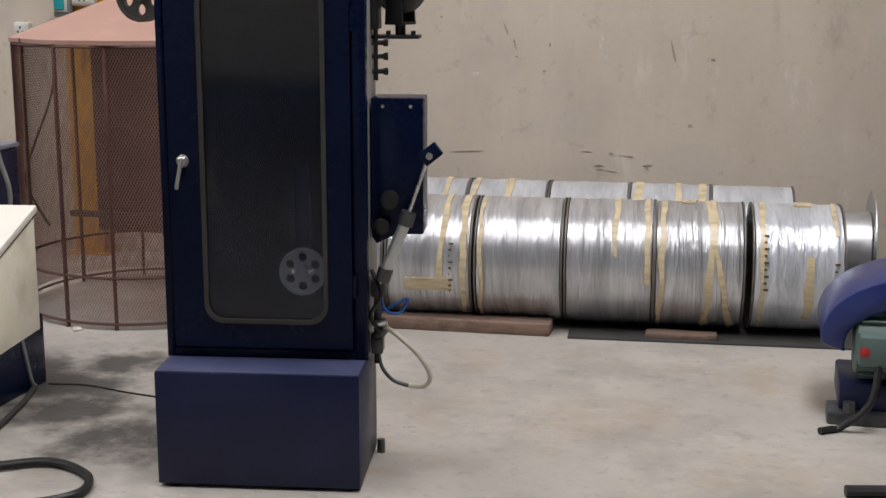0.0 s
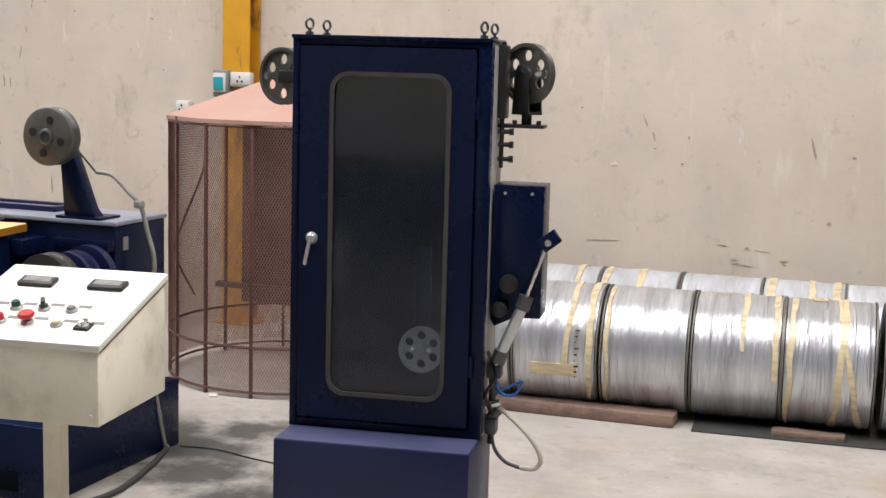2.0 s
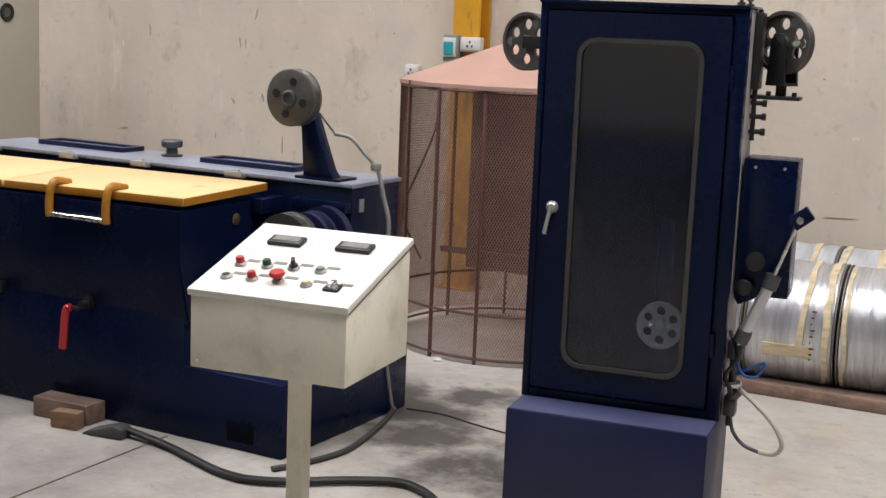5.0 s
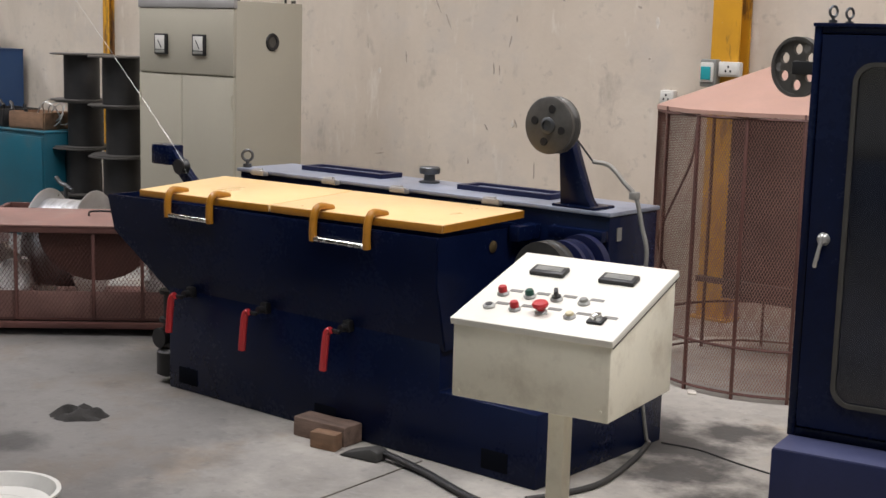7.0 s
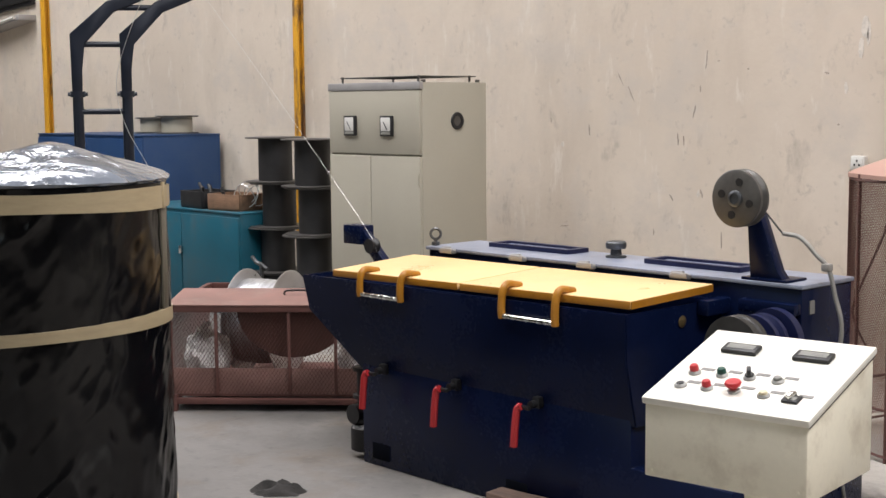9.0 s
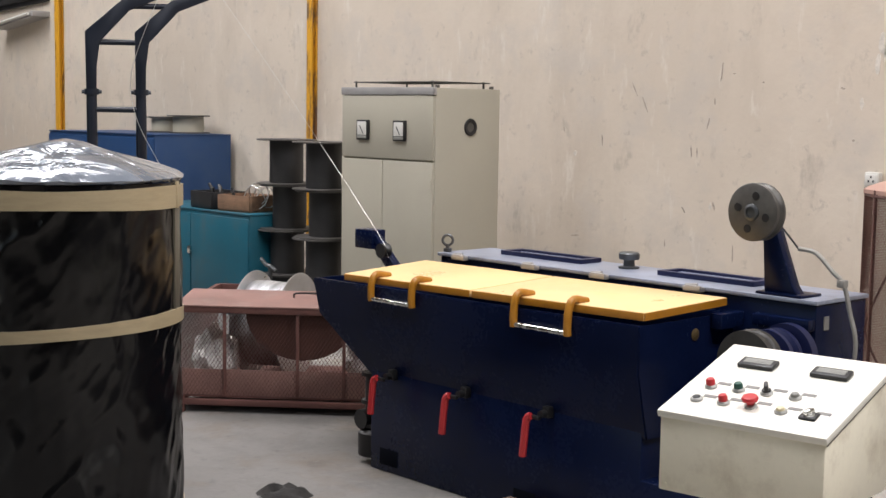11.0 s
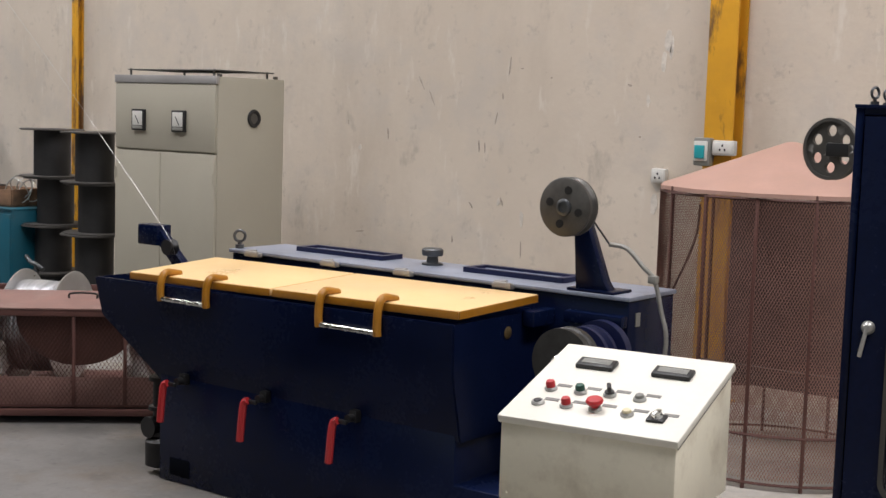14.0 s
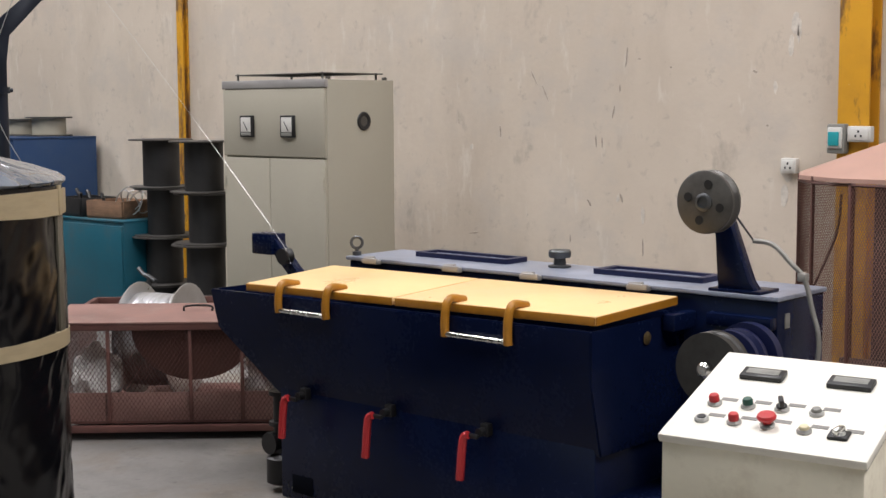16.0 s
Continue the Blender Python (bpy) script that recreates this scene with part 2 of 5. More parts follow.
CHROME = mat("chrome", (0.62, 0.62, 0.6), 0.22, 1.0, vary=0.12, scale=20, bump=0.01)
ALU = mat("aluminium", (0.55, 0.56, 0.57), 0.36, 0.85, vary=0.12, scale=12, bump=0.02)
RED_PL = mat("red plastic", (0.42, 0.022, 0.026), 0.4, vary=0.15, bump=0.01)
GREEN_PL = mat("green plastic", (0.012, 0.07, 0.05), 0.4, vary=0.15, bump=0.01)
IVORY_PL = mat("ivory plastic", (0.62, 0.55, 0.36), 0.4, vary=0.1, bump=0.01)
RING = mat("pale satin metal", (0.42, 0.42, 0.40), 0.35, 0.6, vary=0.1, scale=20, bump=0.01)
STRIP = mat("grey name plate", (0.20, 0.195, 0.18), 0.45, vary=0.15, scale=30, bump=0.01)
GREY_PL = mat("grey plastic", (0.22, 0.22, 0.2), 0.45, vary=0.15, bump=0.01)
WHITE_PL = mat("white plastic", (0.62, 0.61, 0.57), 0.45, vary=0.08, bump=0.01, dirt=(0.3, 0.26, 0.2), dirt_amount=0.3)
TEAL_PL = mat("teal plastic", (0.02, 0.30, 0.33), 0.35, vary=0.15, bump=0.01)
RED_OXIDE = mat("red oxide paint", (0.105, 0.042, 0.034), 0.6, vary=0.25, scale=8, bump=0.04, dirt=(0.11, 0.055, 0.04), dirt_amount=0.6)
TUB = mat("rusty tub paint", (0.085, 0.035, 0.026), 0.65, vary=0.3, scale=7, bump=0.04)
MESH_RED = mat("dusty red mesh paint", (0.29, 0.16, 0.13), 0.6, vary=0.25, scale=4, bump=0.0, dirt=(0.39, 0.28, 0.235), dirt_amount=0.6)
LID_RED = mat("dusty red-brown sheet", (0.225, 0.125, 0.105), 0.55, vary=0.3, scale=5, bump=0.03, dirt=(0.30, 0.22, 0.19), dirt_amount=0.7)
ROOF_RED = mat("pale red sheet", (0.43, 0.265, 0.215), 0.55, vary=0.12, scale=5, bump=0.03, dirt=(0.45, 0.27, 0.2), dirt_amount=0.5)
TEAL_CAB = mat("teal cabinet paint", (0.006, 0.095, 0.14), 0.45, vary=0.2, scale=3, bump=0.02, dirt=(0.08, 0.075, 0.06), dirt_amount=0.75)
BLUE_CAB = mat("blue cabinet paint", (0.008, 0.042, 0.125), 0.45, vary=0.15, scale=3, bump=0.02, dirt=(0.05, 0.07, 0.1), dirt_amount=0.4)
HOOD_BLUE = mat("blue hood paint", (0.010, 0.022, 0.13), 0.35, vary=0.15, scale=4, bump=0.02, coat=0.2)
MOTOR_GREEN = mat("motor green paint", (0.10, 0.15, 0.135), 0.5, vary=0.15, scale=8, bump=0.03, dirt=(0.06, 0.07, 0.06), dirt_amount=0.5)
SPOOL_BLACK = mat("black spool paint", (0.018, 0.018, 0.019), 0.5, 0.2, vary=0.3, scale=5, bump=0.03, dirt=(0.06, 0.055, 0.05), dirt_amount=0.4)
SPOOL_RIM = mat("worn spool flange", (0.085, 0.08, 0.075), 0.45, 0.4, vary=0.3, scale=8, bump=0.02)
WOOD = mat("rough wood", (0.19, 0.125, 0.095), 0.85, vary=0.65, scale=5, fine=70, bump=0.25, stretch=(0.25, 3, 3), dirt=(0.06, 0.045, 0.035), dirt_amount=0.85, dirt_scale=9)
WOOD_PALE = mat("pale wood", (0.21, 0.12, 0.07), 0.8, vary=0.5, scale=5, fine=70, bump=0.2, stretch=(0.25, 3, 3), dirt=(0.07, 0.045, 0.03), dirt_amount=0.6, dirt_scale=9)
CARDBOARD = mat("cardboard", (0.33, 0.23, 0.14), 0.85, vary=0.12, bump=0.03)
TAPE = mat("tan tape", (0.60, 0.50, 0.32), 0.28, vary=0.25, scale=9, bump=0.04, stretch=(1, 1, 6))
TAPE_CREAM = mat("cream tape", (0.37, 0.30, 0.185), 0.45, vary=0.12, scale=9, bump=0.06, stretch=(1, 1, 5))
TAPE_GREY = mat("grey tape", (0.11, 0.10, 0.075), 0.4, vary=0.15, bump=0.03)
WIRE = mat("bright wire", (0.6, 0.6, 0.58), 0.35, 0.9, vary=0.1, bump=0.0)
HOSE_WHITE = mat("pale hose", (0.52, 0.49, 0.40), 0.45, vary=0.1, bump=0.0)
HOSE_BLUE = mat("blue hose", (0.02, 0.09, 0.32), 0.4, vary=0.1, bump=0.0)
DIRT = mat("dark grit", (0.028, 0.026, 0.024), 0.95, vary=0.5, scale=30, fine=140, bump=0.25)
ROOFING = mat("roof sheet", (0.20, 0.20, 0.20), 0.6, vary=0.1, bump=0.03)
INK = mat("brown marker ink", (0.10, 0.055, 0.02), 0.7, vary=0.1, bump=0.0)
MARK = mat("scuff grey", (0.33, 0.285, 0.24), 0.95, vary=0.4, scale=30, bump=0.0)
CHIP = mat("bare white plaster", (0.56, 0.52, 0.46), 0.95, vary=0.25, scale=20, bump=0.08)


def crinkled(name, color, rough, metal, streak, strength, stretch, wrinkle=9.0, tone=0.25, turns=(), deep=0.02, detail=5.0):
    """Film or foil pulled tight: long folds over finer ones."""
    m = bpy.data.materials.new(name)
    m.use_nodes = True
    nt = m.node_tree
    N, L = nt.nodes, nt.links
    b = N["Principled BSDF"]
    tc, mp, info = N.new("ShaderNodeTexCoord"), N.new("ShaderNodeMapping"), N.new("ShaderNodeObjectInfo")
    mp.inputs["Scale"].default_value = stretch
    sh = N.new("ShaderNodeVectorMath")
    sh.operation = "SCALE"
    sh.inputs[0].default_value = (7.0, 5.0, 9.0)
    L.new(info.outputs["Random"], sh.inputs["Scale"])
    L.new(sh.outputs[0], mp.inputs["Location"])
    src = tc.outputs["Object"]
    for turn in turns:
        rot = N.new("ShaderNodeMapping")
        rot.inputs["Rotation"].default_value = [radians(v) for v in turn]
        L.new(src, rot.inputs[0])
        src = rot.outputs[0]
    L.new(src, mp.inputs[0])
    n1, n2 = N.new("ShaderNodeTexNoise"), N.new("ShaderNodeTexNoise")
    n1.inputs["Scale"].default_value, n1.inputs["Detail"].default_value, n1.inputs["Distortion"].default_value = wrinkle, detail, 0.7
    n2.inputs["Scale"].default_value, n2.inputs["Detail"].default_value = streak, 4
    for n in (n1, n2):
        L.new(mp.outputs[0], n.inputs["Vector"])
    add = N.new("ShaderNodeMath")
    add.operation = "MULTIPLY_ADD"
    add.inputs[1].default_value = 0.3
    L.new(n2.outputs["Fac"], add.inputs[0])
    L.new(n1.outputs["Fac"], add.inputs[2])
    r = N.new("ShaderNodeMapRange")
    r.inputs["From Min"].default_value, r.inputs["From Max"].default_value = 0.35, 0.95
    r.inputs["To Min"].default_value, r.inputs["To Max"].default_value = 1 - tone, 1 + tone
    L.new(add.outputs[0], r.inputs[0])
    sc = N.new("ShaderNodeVectorMath")
    sc.operation = "SCALE"
    sc.inputs[0].default_value = color
    L.new(r.outputs[0], sc.inputs["Scale"])
    L.new(sc.outputs[0], b.inputs["Base Color"])
    bp = N.new("ShaderNodeBump")
    bp.inputs["Strength"].default_value, bp.inputs["Distance"].default_value = strength, deep
    L.new(add.outputs[0], bp.inputs["Height"])
    L.new(bp.outputs[0], b.inputs["Normal"])
    b.inputs["Roughness"].default_value, b.inputs["Metallic"].default_value = rough, metal
    return m


FILM_WIRE = crinkled("film over aluminium wire", (0.57, 0.58, 0.60), 0.30, 0.65, 26, 0.9, (3.2, 0.30, 0.30), 5.0, 0.42, (), 0.035, 3.5)
FILM_WHITE = crinkled("cloudy film", (0.62, 0.65, 0.69), 0.28, 0.4, 22, 0.7, (2.2, 0.45, 0.45), 5.0, 0.30, (), 0.04, 3.5)
FILM_PALE = crinkled("pale packing film", (0.80, 0.78, 0.75), 0.4, 0.0, 22, 0.7, (2.2, 0.45, 0.45), 5.0, 0.2, (), 0.04, 3.5)
BLACK_FILM = crinkled("black plastic film", (0.0035, 0.0035, 0.004), 0.21, 0.0, 3.0, 0.35, (1.0, 1.6, 0.7), 1.6, 0.3, ((0, 0, 27), (40, 0, 0)), 0.05, 2.0)
BLACK_FILM.node_tree.nodes["Principled BSDF"].inputs["Specular IOR Level"].default_value = 0.36
# Black film on the drum's top; blue-grey base paints the skylight's reflection.
COVER_FILM = crinkled("black film with painted skylight sheen", (0.15, 0.17, 0.20), 0.16, 0.15, 7.0, 0.9, (1.0, 1.0, 1.0), 4.5, 0.6, (), 0.06, 3.5)
COVER_FILM.node_tree.nodes["Principled BSDF"].inputs["Specular IOR Level"].default_value = 0.9
COVER_FILM.node_tree.nodes["Principled BSDF"].inputs["Coat Weight"].default_value = 0.6

GLASS = bpy.data.materials.new("dusty smoked pane")
GLASS.use_nodes = True
gn = GLASS.node_tree
gn.nodes.remove(gn.nodes["Principled BSDF"])
g_in, g_out, g_mix, g_fr = (gn.nodes.new(k) for k in ("ShaderNodeBsdfTransparent", "ShaderNodeBsdfGlossy", "ShaderNodeMixShader", "ShaderNodeFresnel"))
g_in.inputs[0].default_value = (0.66, 0.68, 0.72, 1)
g_out.inputs["Roughness"].default_value = 0.03
g_fr.inputs[0].default_value = 1.42
gn.links.new(g_fr.outputs[0], g_mix.inputs[0])
# Veil of dust; its blue tint also paints the pane's reflection.
g_dust_sheen, g_veil, g_noise, g_amount = (gn.nodes.new(k) for k in ("ShaderNodeBsdfDiffuse", "ShaderNodeMixShader", "ShaderNodeTexNoise", "ShaderNodeMapRange"))
g_dust_sheen.inputs[0].default_value = (0.06, 0.075, 0.135, 1)
g_noise.inputs["Scale"].default_value, g_noise.inputs["Detail"].default_value = 4.0, 6
g_amount.inputs["To Min"].default_value, g_amount.inputs["To Max"].default_value = -0.02, 0.16
gn.links.new(gn.nodes.new("ShaderNodeTexCoord").outputs["Object"], g_noise.inputs["Vector"])
gn.links.new(g_noise.outputs["Fac"], g_amount.inputs[0])
gn.links.new(g_amount.outputs[0], g_veil.inputs[0])
gn.links.new(g_in.outputs[0], g_veil.inputs[1])
gn.links.new(g_dust_sheen.outputs[0], g_veil.inputs[2])
gn.links.new(g_veil.outputs[0], g_mix.inputs[1])
gn.links.new(g_out.outputs[0], g_mix.inputs[2])
gn.links.new(g_mix.outputs[0], gn.nodes["Material Output"].inputs[0])


# ---- mesh helpers ----
def box(bm, x0, y0, z0, x1, y1, z1, bevel=0.0, m=None):
    r = bmesh.ops.create_cube(bm, size=1.0)
    vs = r["verts"]
    bmesh.ops.scale(bm, vec=(x1 - x0, y1 - y0, z1 - z0), verts=vs)
    bmesh.ops.translate(bm, vec=((x0 + x1) / 2, (y0 + y1) / 2, (z0 + z1) / 2), verts=vs)
    if bevel:
        es = list({e for v in vs for e in v.link_edges})
        r = bmesh.ops.bevel(bm, geom=es, offset=bevel, segments=2, affect="EDGES", profile=0.5)
        vs = list({v for f in r["faces"] for v in f.verts} | {v for v in vs if v.is_valid})
    if m is not None:
        bmesh.ops.transform(bm, matrix=m, verts=vs)
    return bm


def rod(bm, a, b, r, seg=12, r2=None):
    a, b = Vector(a), Vector(b)
    d = b - a
    q = bmesh.ops.create_cone(bm, cap_ends=True, segments=seg, radius1=r, radius2=r if r2 is None else r2, depth=d.length)
    m = Matrix.Translation((a + b) / 2) @ d.to_track_quat("Z", "Y").to_matrix().to_4x4()
    bmesh.ops.transform(bm, matrix=m, verts=q["verts"])
    return bm


def lathe(bm, profile, seg=40, m=None, closed=False):
    """Turns (radius, height) pairs round z."""
    rings = []
    for r, h in profile:
        rings.append([bm.verts.new((r * math.cos(2 * math.pi * i / seg), r * math.sin(2 * math.pi * i / seg), h)) for i in range(seg)])
    pairs = list(zip(rings, rings[1:])) + ([(rings[-1], rings[0])] if closed else [])
    for a, b in pairs:
        for i in range(seg):
            bm.faces.new((a[i], a[(i + 1) % seg], b[(i + 1) % seg], b[i]))
    if not closed:
        bm.faces.new(rings[0][::-1])
        bm.faces.new(rings[-1])
    if m is not None:
        bmesh.ops.transform(bm, matrix=m, verts=[v for ring in rings for v in ring])
    return bm


def smooth_path(pts, n=8):
    """A curve through the points."""
    P = [Vector(p) for p in pts]
    P = [2 * P[0] - P[1]] + P + [2 * P[-1] - P[-2]]
    out = []
    for i in range(1, len(P) - 2):
        for k in range(n):
            t = k / n
            a, b, c, d = P[i - 1:i + 3]
            out.append(0.5 * ((2 * b) + (c - a) * t + (2 * a - 5 * b + 4 * c - d) * t * t + (3 * b - a - 3 * c + d) * t ** 3))
    return out + [P[-2]]


def tube(bm, pts, r, seg=8, n=8):
    pts = smooth_path(pts, n) if n > 1 else [Vector(p) for p in pts]
    rings, up = [], Vector((0.13, 0.29, 0.95))
    for i, p in enumerate(pts):
        d = (pts[min(i + 1, len(pts) - 1)] - pts[max(i - 1, 0)]).normalized()
        a = d.cross(up).normalized()
        up = a.cross(d)
        rings.append([bm.verts.new(p + r * (math.cos(2 * math.pi * k / seg) * a + math.sin(2 * math.pi * k / seg) * up)) for k in range(seg)])
    for a, b in zip(rings, rings[1:]):
        for k in range(seg):
            bm.faces.new((a[k], a[(k + 1) % seg], b[(k + 1) % seg], b[k]))
    bm.faces.new(rings[0][::-1])
    bm.faces.new(rings[-1])
    return bm


def prism(bm, outline, axis, a, b, bevel=0.0):
    """Pushes a flat outline (pairs) from a to b along axis 0, 1 or 2."""
    def at(p, v):
        q = [p[0], p[1]]
        q.insert(axis, v)
        return bm.verts.new(q)
    lo, hi = [at(p, a) for p in outline], [at(p, b) for p in outline]
    fs = [bm.faces.new(lo), bm.faces.new(hi[::-1])]
    for i in range(len(lo)):
        j = (i + 1) % len(lo)
        fs.append(bm.faces.new((lo[i], hi[i], hi[j], lo[j])))
    bmesh.ops.recalc_face_normals(bm, faces=fs)
    if bevel:
        es = list({e for f in fs for e in f.edges})
        bmesh.ops.bevel(bm, geom=es, offset=bevel, segments=2, affect="EDGES", profile=0.5)
    return bm


def rounded(x0, z0, x1, z1, r, n=6):
    out = []
    for cx, cz, a0 in ((x1 - r, z1 - r, 0), (x0 + r, z1 - r, 90), (x0 + r, z0 + r, 180), (x1 - r, z0 + r, 270)):
        for k in range(n + 1):
            a = radians(a0 + 90 * k / n)
            out.append((cx + r * math.cos(a), cz + r * math.sin(a)))
    return out


def plate_with_hole(bm, outer, inner, axis, a, b):
    """A plate whose outline and hole have the same number of points."""
    def at(p, v):
        q = [p[0], p[1]]
        q.insert(axis, v)
        return bm.verts.new(q)
    O1, I1, O2, I2 = ([at(p, v) for p in some] for some, v in ((outer, a), (inner, a), (outer, b), (inner, b)))
    n, fs = len(outer), []
    for i in range(n):
        j = (i + 1) % n
        fs += [bm.faces.new(q) for q in ((O1[i], O1[j], I1[j], I1[i]), (O2[i], I2[i], I2[j], O2[j]), (O1[i], O2[i], O2[j], O1[j]), (I1[i], I1[j], I2[j], I2[i]))]
    bmesh.ops.recalc_face_normals(bm, faces=fs)
    return bm


def spread(points, n):
    """Puts n points evenly round a closed outline."""
    P = [Vector(p) for p in points]
    L = [(P[(i + 1) % len(P)] - P[i]).length for i in range(len(P))]
    total, out = sum(L), []
    for k in range(n):
        s = total * k / n
        for i, q in enumerate(L):
            if s <= q:
                p = P[i].lerp(P[(i + 1) % len(P)], s / q if q else 0)
                out.append((p.x, p.y))
                break
            s -= q
    return out


def finish(bm, name, material, smooth=40):
    me = bpy.data.meshes.new(name)
    bmesh.ops.recalc_face_normals(bm, faces=bm.faces)
    bm.to_mesh(me)
    bm.free()
    me.materials.append(material)
    if smooth:
        me.shade_smooth()
        me.set_sharp_from_angle(angle=radians(smooth))
    return me


def part(name, bm, material, parent, label="", smooth=40):
    ob = new(name, finish(bm, name, material, smooth))
    ob.parent = parent
    return tagged(ob, label)


def thing(name, m, label, category, group="", kind=""):
    ob = new(name)
    ob.empty_display_size = 0.1
    ob.matrix_world = m
    return tagged(ob, label, category, group, kind)


def solo(name, bm, material, label, category, group="", kind="", m=None, smooth=40):
    ob = new(name, finish(bm, name, material, smooth))
    if m is not None:
        ob.matrix_world = m
    return tagged(ob, label, category, group, kind)


B = bmesh.new
FACE_Y = pose(0, 0, 0, 90)  # turns a lathe's axis from z to -y
FACE_X = pose(0, 0, 0, 0, 90)

# ---- the hall ----
WEST, EAST, SOUTH, NORTH = -22.0, 9.0, -12.0, 8.28
solo("floor", box(B(), WEST - 0.3, SOUTH - 0.3, -0.3, EAST + 0.3, NORTH + 0.3, 0.0), CONCRETE, "worn grey concrete floor with oil stains", "floor", kind="structure")
joint = B()
prism(joint, [(-3.425, 2.6), (-3.419, 2.6), (-3.497, 4.68), (-3.503, 4.68)], 2, -0.01, 0.004)
ground = bpy.data.objects["floor"]
part("slab_joint", joint, FLANGE, ground, "dark slab joint")
wall = solo("wall_north", box(B(), WEST - 0.3, NORTH, -0.1, EAST + 0.3, NORTH + 0.3, ROOF + 0.2), PLASTER, "stained beige plaster wall with scuffs", "wall", kind="structure")
# Unseen walls, added to close the hall and dim the reflections.
solo("wall_west", box(B(), WEST - 0.3, SOUTH, -0.1, WEST, NORTH, ROOF + 0.2), DARK_WALL, "unseen wall, dark to dim reflections", "wall", kind="structure")
solo("wall_east", box(B(), EAST, SOUTH, -0.1, EAST + 0.3, NORTH, ROOF + 0.2), DARK_WALL, "unseen wall, dark to dim reflections", "wall", kind="structure")
bm = B()
box(bm, WEST, SOUTH - 0.3, -0.1, -10.6, SOUTH, ROOF + 0.2)
box(bm, -1.4, SOUTH - 0.3, -0.1, EAST, SOUTH, ROOF + 0.2)
box(bm, -10.6, SOUTH - 0.3, 4.7, -1.4, SOUTH, ROOF + 0.2)
solo("wall_south", bm, DARK_WALL, "unseen wall, dark to dim reflections, with an added opening", "wall", kind="structure")
bm = B()
edges = [WEST - 0.3] + [v for sx, sw in SKYLIGHTS for v in (sx - sw / 2, sx + sw / 2)] + [EAST + 0.3]
for a, b in zip(edges[::2], edges[1::2]):
    box(bm, a, SOUTH - 0.3, ROOF + 0.05, b, NORTH + 0.3, ROOF + 0.2)
for sx, sw in SKYLIGHTS:
    box(bm, sx - sw / 2, SOUTH - 0.3, ROOF + 0.05, sx + sw / 2, SKY_Y0, ROOF + 0.2)
    box(bm, sx - sw / 2, SKY_Y1, ROOF + 0.05, sx + sw / 2, NORTH + 0.3, ROOF + 0.2)
solo("ceiling", bm, ROOFING, "grey sheet roof with open skylight strips", "roof", kind="structure")


# ---- steel columns and what hangs on them ----
def steel_column(x, w, label, d=0.15, paint=YELLOW_COL):
    t = thing("steel_column", pose(x, NORTH, 0), label, "column", "columns along the wall", "structure")
    bm = B()
    box(bm, -w / 2, -d, 0, w / 2, -d + 0.013, ROOF, 0.002)
    box(bm, -w / 2, -0.018, 0, w / 2, -0.004, ROOF, 0.002)
    part("flange", bm, paint, t)
    part("web", box(B(), -0.005, -d + 0.013, 0, 0.005, -0.018, ROOF), paint, t)
    bm = B()
    box(bm, -w / 2 - 0.04, -0.19, 0, w / 2 + 0.04, -0.003, 0.015, 0.002)
    part("base_plate", bm, paint, t)
    return t


steel_column(-4.072, 0.19, "yellow painted steel column behind the mesh cage")
steel_column(-10.375, 0.085, "rust-chipped yellow steel column behind the spool stacks", 0.07, YELLOW_RUST)
steel_column(-15.5, 0.11, "yellow painted steel column in the far corner", 0.07)

iso = thing("isolator_box", pose(-4.143, 8.128, 1.455), "grey isolator box with a teal face on the column", "switch box")
part("case", box(B(), -0.055, -0.07, 0, 0.055, 0.0, 0.17, 0.012), GREY_PL, iso)
part("cover", box(B(), -0.045, -0.085, 0.03, 0.045, -0.068, 0.15, 0.008), WHITE_PL, iso)
part("face", box(B(), -0.036, -0.094, 0.045, 0.030, -0.084, 0.125, 0.004), TEAL_PL, iso, "teal window")


def wall_socket(x, y, z, w, label, h=0.09):
    t = thing("power_socket", pose(x, y, z), label, "socket")
    part("case", box(B(), -w / 2, -0.05, 0, w / 2, 0, h, 0.008), WHITE_PL, t)
    part("front_plate", box(B(), -w / 2 + 0.012, -0.056, 0.012, w / 2 - 0.012, -0.049, h - 0.012, 0.003), WHITE_PL, t)
    for dx, dz in ((0, 0.06), (-0.016, 0.034), (0.016, 0.034)):
        part("pin_hole", box(B(), dx - 0.005, -0.0585, dz - 0.007, dx + 0.005, -0.0555, dz + 0.007), BLACK, t)
    return t


wall_socket(-4.012, 8.128, 1.522, 0.145, "white power socket on the yellow column")
wall_socket(-4.522, NORTH, 1.325, 0.10, "white power socket among chipped plaster")

# scuffs and chipped plaster on the wall
rng = random.Random(4)
bm = B()


def flake(bm, x, z, w, h, tilt=0.0):
    n = 9
    c, s = math.cos(radians(tilt)), math.sin(radians(tilt))
    ring = []
    for k in range(n):
        a = 2 * math.pi * k / n
        q = rng.uniform(0.55, 1.1)
        u, v = q * w / 2 * math.cos(a), q * h / 2 * math.sin(a)
        ring.append((x + c * u - s * v, z + s * u + c * v))
    prism(bm, ring, 1, NORTH - 0.004, NORTH + 0.01)


